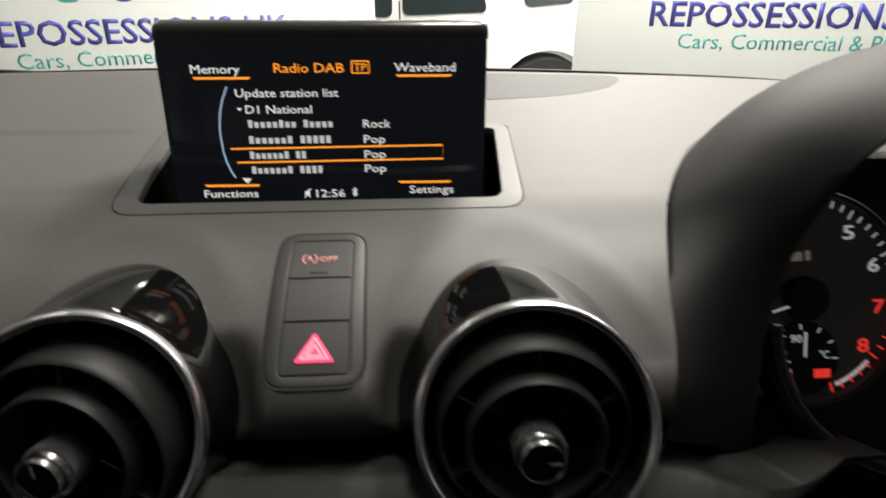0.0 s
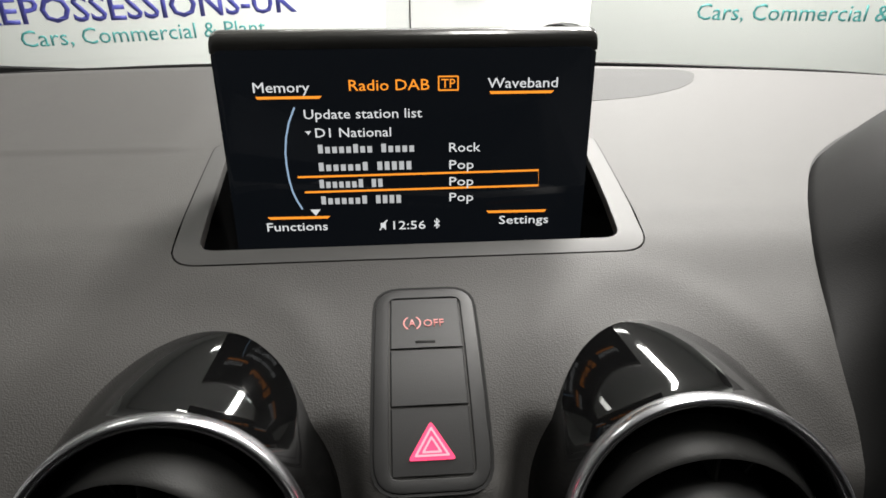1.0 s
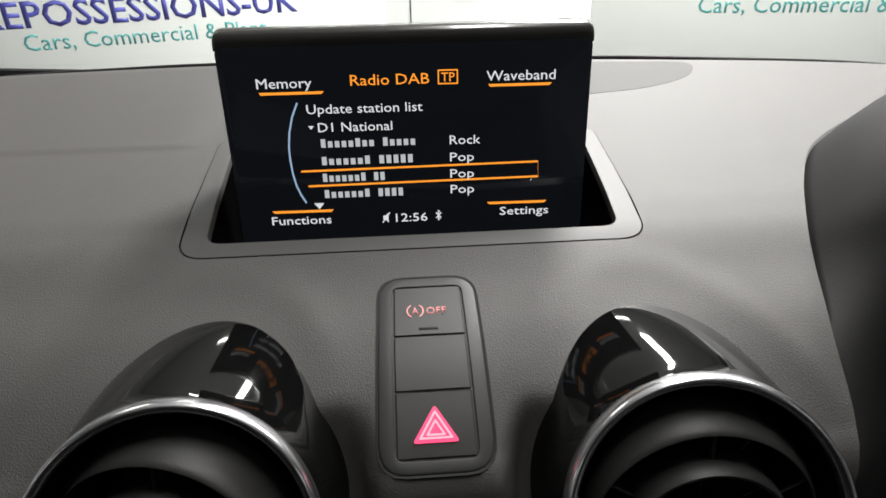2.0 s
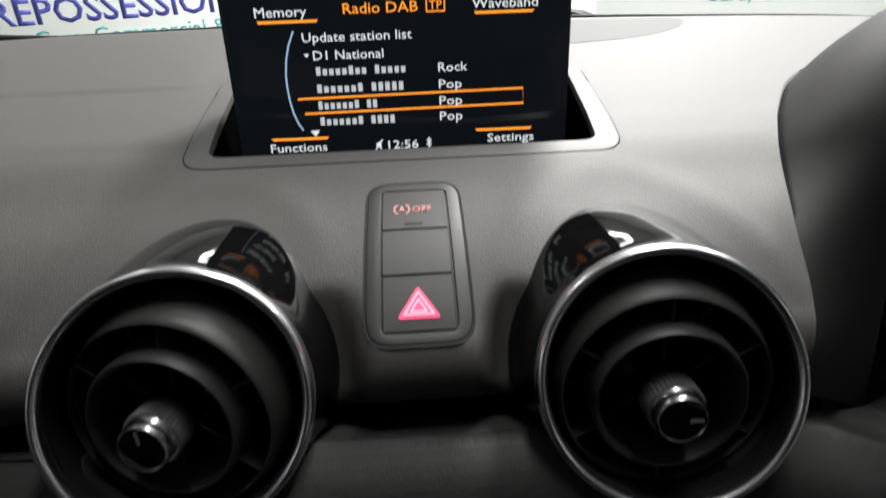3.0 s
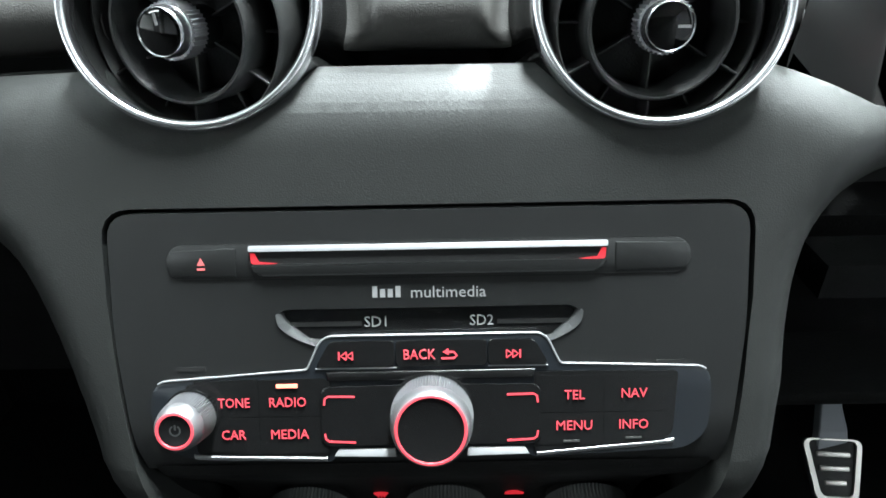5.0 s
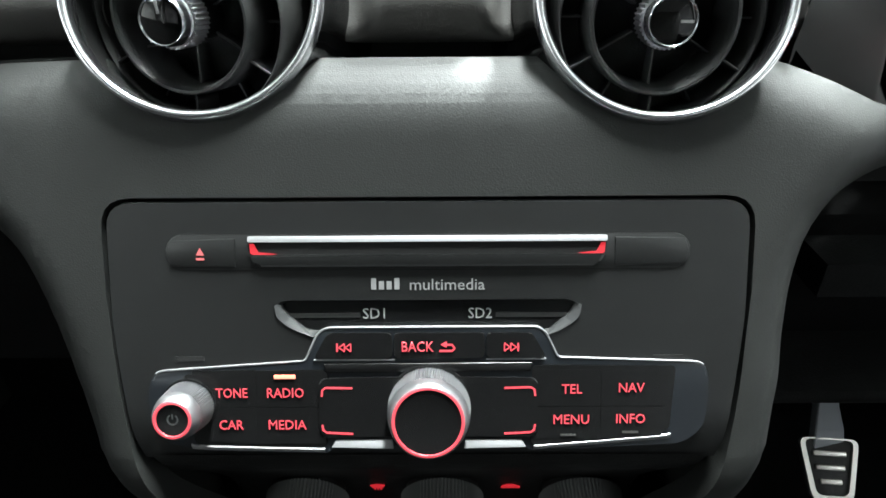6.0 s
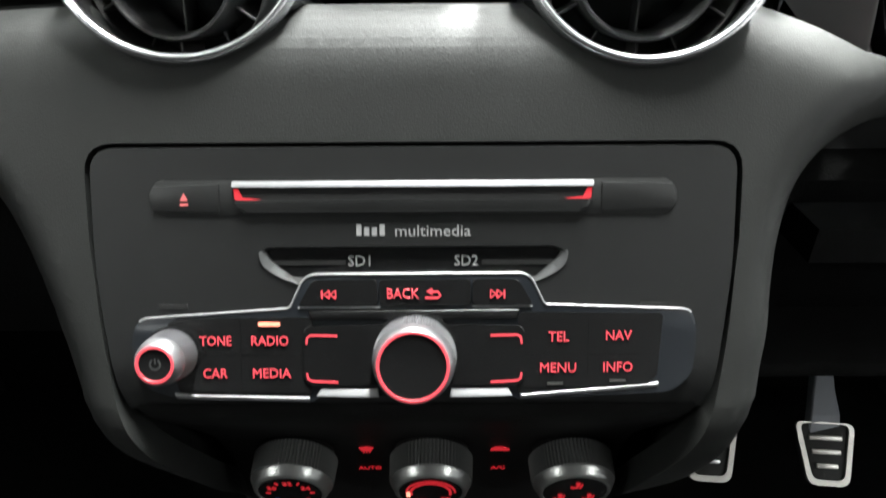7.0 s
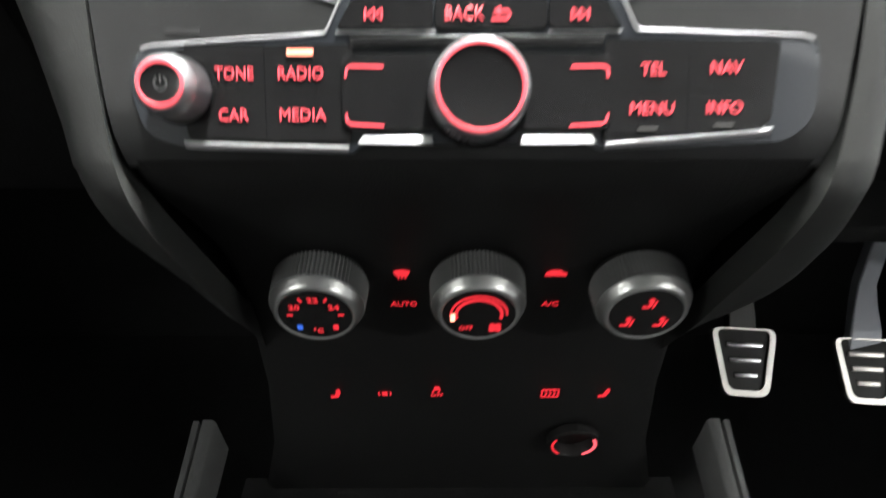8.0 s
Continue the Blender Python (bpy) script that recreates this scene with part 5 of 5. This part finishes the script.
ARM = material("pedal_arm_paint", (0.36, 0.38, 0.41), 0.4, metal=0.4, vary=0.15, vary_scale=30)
pedal("brake_pedal", pose(0.3740, 0.2190, 0.4600, 46, 0, -5), ARM, STEEL, [((0.376, 0.232, 0.462), 0.016), ((0.377, 0.246, 0.488), 0.014), ((0.372, 0.253, 0.512), 0.0105), ((0.369, 0.257, 0.530), 0.0085), ((0.368, 0.262, 0.60), 0.0075), ((0.368, 0.27, 0.66), 0.0075)], "steel and rubber brake pedal on a painted arm")
# the clutch's dark arm and bars stand in for the stack's shade
pedal("clutch_pedal", pose(0.2520, 0.2060, 0.4830, 46, 0, -5), RUBBER, DARK_CHROME, [((0.2535, 0.219, 0.485), 0.014), ((0.2540, 0.236, 0.510), 0.012), ((0.251, 0.25, 0.54), 0.0095), ((0.246, 0.258, 0.60), 0.0095), ((0.246, 0.27, 0.66), 0.0095)], "steel and rubber clutch pedal, arm and bars darkened as footwell shade")

# ---------------------------------------------------------------- car cabin shell
cabin = thing("car_cabin", pose(0, 0, 0), "dark car cabin shell with footwells, doors and roof lining", "car interior", kind="structure")
part("footwell_floor", rbox(0, -0.55, 0.175, 1.48, 2.5, 0.03), CARPET, cabin, "black carpet")
part("bulkhead", rbox(0, 0.62, 0.53, 1.48, 0.04, 0.72), CARPET, cabin)
part("knee_panel", moved(rbox(0, 0, 0, 0.56, 0.03, 0.16, 0.012), pose(0.465, 0.150, 0.735, 25)), CARPET, cabin, "dark knee panel below the wheel")
part("knee_panel", moved(rbox(0, 0, 0, 0.56, 0.03, 0.16, 0.012), pose(-0.465, 0.092, 0.770, 25)), CARPET, cabin, "dark knee panel")
# unseen closing plates, added to keep lamp light out of the driver's footwell
part("added_closure", rbox(0.465, 0.30, 0.775, 0.53, 0.44, 0.02), CARPET, cabin)
part("added_closure", rbox(0.30, 0.60, 0.82, 0.90, 0.02, 0.12), MATT_BLACK, cabin)
part("under_tray", rbox(0.445, 0.335, 0.672, 0.56, 0.47, 0.012, 0.004), CARPET, cabin)
for s in (-1, 1):
    # doors are unseen; the right one is kept low so light reaches the pedals
    top = 0.97 if s < 0 else 0.64
    part("door_panel", rbox(s * 0.765, -0.6, 0.17 + (top - 0.17) / 2, 0.05, 2.5, top - 0.17, 0.02), MATT_BLACK, cabin)
    part("pillar", tube([(s * 0.72, 0.44, 0.95), (s * 0.66, 0.10, 1.18), (s * 0.60, -0.22, 1.40)], 0.04, 10), HEADLINER, cabin)
    part("pillar", rbox(s * 0.70, -0.75, 1.18, 0.06, 0.14, 0.46, 0.02), HEADLINER, cabin)
part("roof", rbox(0, -0.98, 1.42, 1.36, 1.56, 0.05, 0.02), HEADLINER, cabin, "dark cloth roof lining")
part("rear_panel", rbox(0, -1.80, 0.8, 1.48, 0.06, 1.24, 0.02), MATT_BLACK, cabin)
part("scuttle", rbox(0, 0.525, 0.875, 1.44, 0.35, 0.02, 0.005), MATT_BLACK, cabin, "black scuttle panel")
part("wiper", tube([(-0.62, 0.500, 0.966), (-0.42, 0.510, 0.968), (-0.28, 0.525, 0.963)], [0.009, 0.008, 0.003], 8), MATT_BLACK, cabin, "black wiper arm")
screen_bm = bmesh.new()
grid = []
for k in range(9):
    t = k / 8
    grid.append([screen_bm.verts.new((x * (1 - 0.15 * t), 0.545 - 0.76 * t - 0.10 * (x / 0.7) ** 2, 0.95 + 0.45 * t)) for x in [0.7 * (j / 6 - 1) for j in range(13)]])
for a, b in zip(grid, grid[1:]):
    for j in range(12):
        screen_bm.faces.new((a[j], a[j + 1], b[j + 1], b[j]))
part("seal", tube(densify([(-0.56, 0.440, 0.962), (-0.335, 0.478, 0.971), (-0.25, 0.486, 0.9725), (-0.18, 0.491, 0.973), (-0.05, 0.489, 0.9735), (0.06, 0.482, 0.9735), (0.167, 0.4705, 0.973), (0.255, 0.4515, 0.9725), (0.352, 0.4245, 0.972), (0.42, 0.392, 0.970), (0.50, 0.345, 0.966)]), 0.0024, 8), MATT_BLACK, cabin, "black windscreen seal", smooth=60)
pane = part("windscreen", screen_bm, GLASS, cabin, "clear curved windscreen", smooth=80)
pane.visible_shadow = False

# ---------------------------------------------------------------- showroom outside
room = thing("showroom", pose(0, 0, GROUND), "car showroom with a white end wall and strip lights", "room", kind="structure")
part("floor", rbox(0, 1.5, -0.05, 15, 16, 0.1), FLOOR_PAINT, room, "pale painted floor")
part("ceiling", rbox(0, 1.5, 3.95, 15, 16, 0.1), CEIL_PAINT, room)
# unseen right and near walls cut bounce light, the left reflects into the barrels
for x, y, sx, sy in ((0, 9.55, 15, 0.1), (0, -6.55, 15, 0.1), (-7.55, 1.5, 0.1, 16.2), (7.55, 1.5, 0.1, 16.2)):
    part("wall", rbox(x, y, 1.95, sx, sy, 3.9), WALL_PAINT if y > 9 or x < -7 else BOUNCE_CUT_WALL, room, "painted wall")
# every lamp gets a housing, the two added fills too
for lx, ly, ll, lw, lt in LAMPS:
    lamp = thing("ceiling_light", pose(lx, ly, 3.72, 0, 0, lt), "long white ceiling strip light, the rear two added as fill", "ceiling light", "strip lights")
    part("housing", rbox(0, 0, 0.03, ll + 0.06, 0.38, 0.05, 0.01), WALL_PAINT, lamp)


def board(m, x0, x1, h, texts, label):
    b = thing("sale_board", m, label, "sign board", "printed boards")
    w, c = x1 - x0, (x0 + x1) / 2
    part("panel", rbox(c, 0, 0, w, h, 0.012, 0.002), BOARD, b, "white printed board")
    for words, x, y, tw, th, mat in texts:
        legend(b, words, tw, th, x, y, 0.0065, mat, "board_text", 0.0005, offset=0.018 if mat is BLUE_PRINT else 0.004)
    for x, w, mat in ((-0.325, 0.15, TEAL_PRINT), (-0.068, 0.13, BLUE_PRINT)):
        part("emblem_shape", plate(rounded([(x + w / 2, 0.42), (x - w / 2, 0.42), (x - w * 0.36, 0.243), (x + w * 0.36, 0.243)], 0.04), 0.0062, 0.0070), mat, b, smooth=None)
    for k in (-0.35, 0.35):
        part("foot", rbox(c + w * k, -h / 2 - 0.03, 0, 0.06, 0.06, 0.25, 0.01), STEEL, b)
    return b


BOARD_TEXT = [("REPOSSESSIONS-UK", -0.01, 0.100, 1.54, 0.122, BLUE_PRINT), ("Cars, Commercial & Plant", -0.022, -0.033, 1.195, 0.080, TEAL_PRINT)]
board(pose(-1.30, 3.52, 0.60, 90, 0, 16), -1.27, 1.268, 1.32, BOARD_TEXT, "white board with blue and teal lettering before a car")
board(pose(2.145, 3.17, 0.70, 90, 0, -10), -1.16, 1.27, 1.52, BOARD_TEXT, "white board with blue and teal lettering before a car")

# white car behind the boards, facing left
white_car = thing("parked_car", pose(0.07, 4.85, GROUND) @ Matrix.Diagonal((0.92, 0.92, 0.92, 1)), "white parked hatchback car with dark tinted windows", "car")
side = [(-2.6, 0.30), (-2.65, 0.62), (-2.5, 0.78), (-1.75, 0.92), (-1.0, 1.36), (-0.5, 1.46), (0.55, 1.44), (1.25, 1.30), (1.75, 1.0), (1.85, 0.62), (1.80, 0.28)]
side += [(1.45, 0.24)] + arc(1.05, 0.32, 0.37, 0, 180, 12) + arc(-1.55, 0.32, 0.37, 0, 180, 12) + [(-2.2, 0.24)]
body = plate(side, -0.85, 0.85)
bmesh.ops.bevel(body, geom=[e for e in body.edges if abs(e.verts[0].co.z - e.verts[1].co.z) < 1e-6 and max(v.co.y for v in e.verts) > 0.9], offset=0.08, segments=3, affect="EDGES")
part("body", moved(body, pose(0, 0, 0, 90)), CAR_WHITE, white_car, "glossy white bodywork", smooth=40)
WIN = [[(-0.95, 0.90), (-1.35, 0.88), (-0.92, 1.24), (-0.45, 1.36), (-0.05, 1.36), (-0.05, 0.91)], [(0.02, 0.92), (0.02, 1.36), (0.5, 1.34), (0.60, 0.94)], [(0.86, 0.97), (0.80, 1.31), (1.05, 1.24), (1.18, 1.12), (1.20, 1.00)]]
for o in WIN:
    part("side_window", moved(plate(rounded(o, 0.05), 0.848, 0.856), pose(0, 0, 0, 90)), CAR_GLASS, white_car, "dark tinted side window")
for x in (1.05, -1.55):
    w = part("wheel", moved(lathe([(0.20, -0.1), (0.31, -0.1), (0.325, -0.06), (0.325, 0.08), (0.30, 0.11), (0.21, 0.10), (0.20, 0.06)], 40, True), Matrix.Translation((x, -0.72, 0.325)) @ pose(0, 0, 0, 90)), TYRE, white_car, "black tyre")
    part("rim", join(moved(lathe([(0.205, 0.07), (0.19, 0.09), (0.18, 0.04)], 32), Matrix.Translation((x, -0.72, 0.325)) @ pose(0, 0, 0, 90)), *[moved(rbox(0.10, 0, 0.06, 0.20, 0.05, 0.03, 0.008), Matrix.Translation((x, -0.72, 0.325)) @ pose(0, 0, 0, 90) @ Matrix.Rotation(radians(72 * k + 18), 4, "Z")) for k in range(5)]), ALLOY, w, "five-spoke alloy rim")
part("door_handle", rbox(0.42, -0.866, 0.90, 0.20, 0.02, 0.025, 0.008), CAR_WHITE, white_car)
part("mirror", rbox(-1.15, -0.93, 1.02, 0.14, 0.16, 0.12, 0.04), CAR_WHITE, white_car)
part("door_gap", rbox(0.0, -0.852, 0.66, 0.008, 0.006, 0.70), DARK_GAP, white_car)
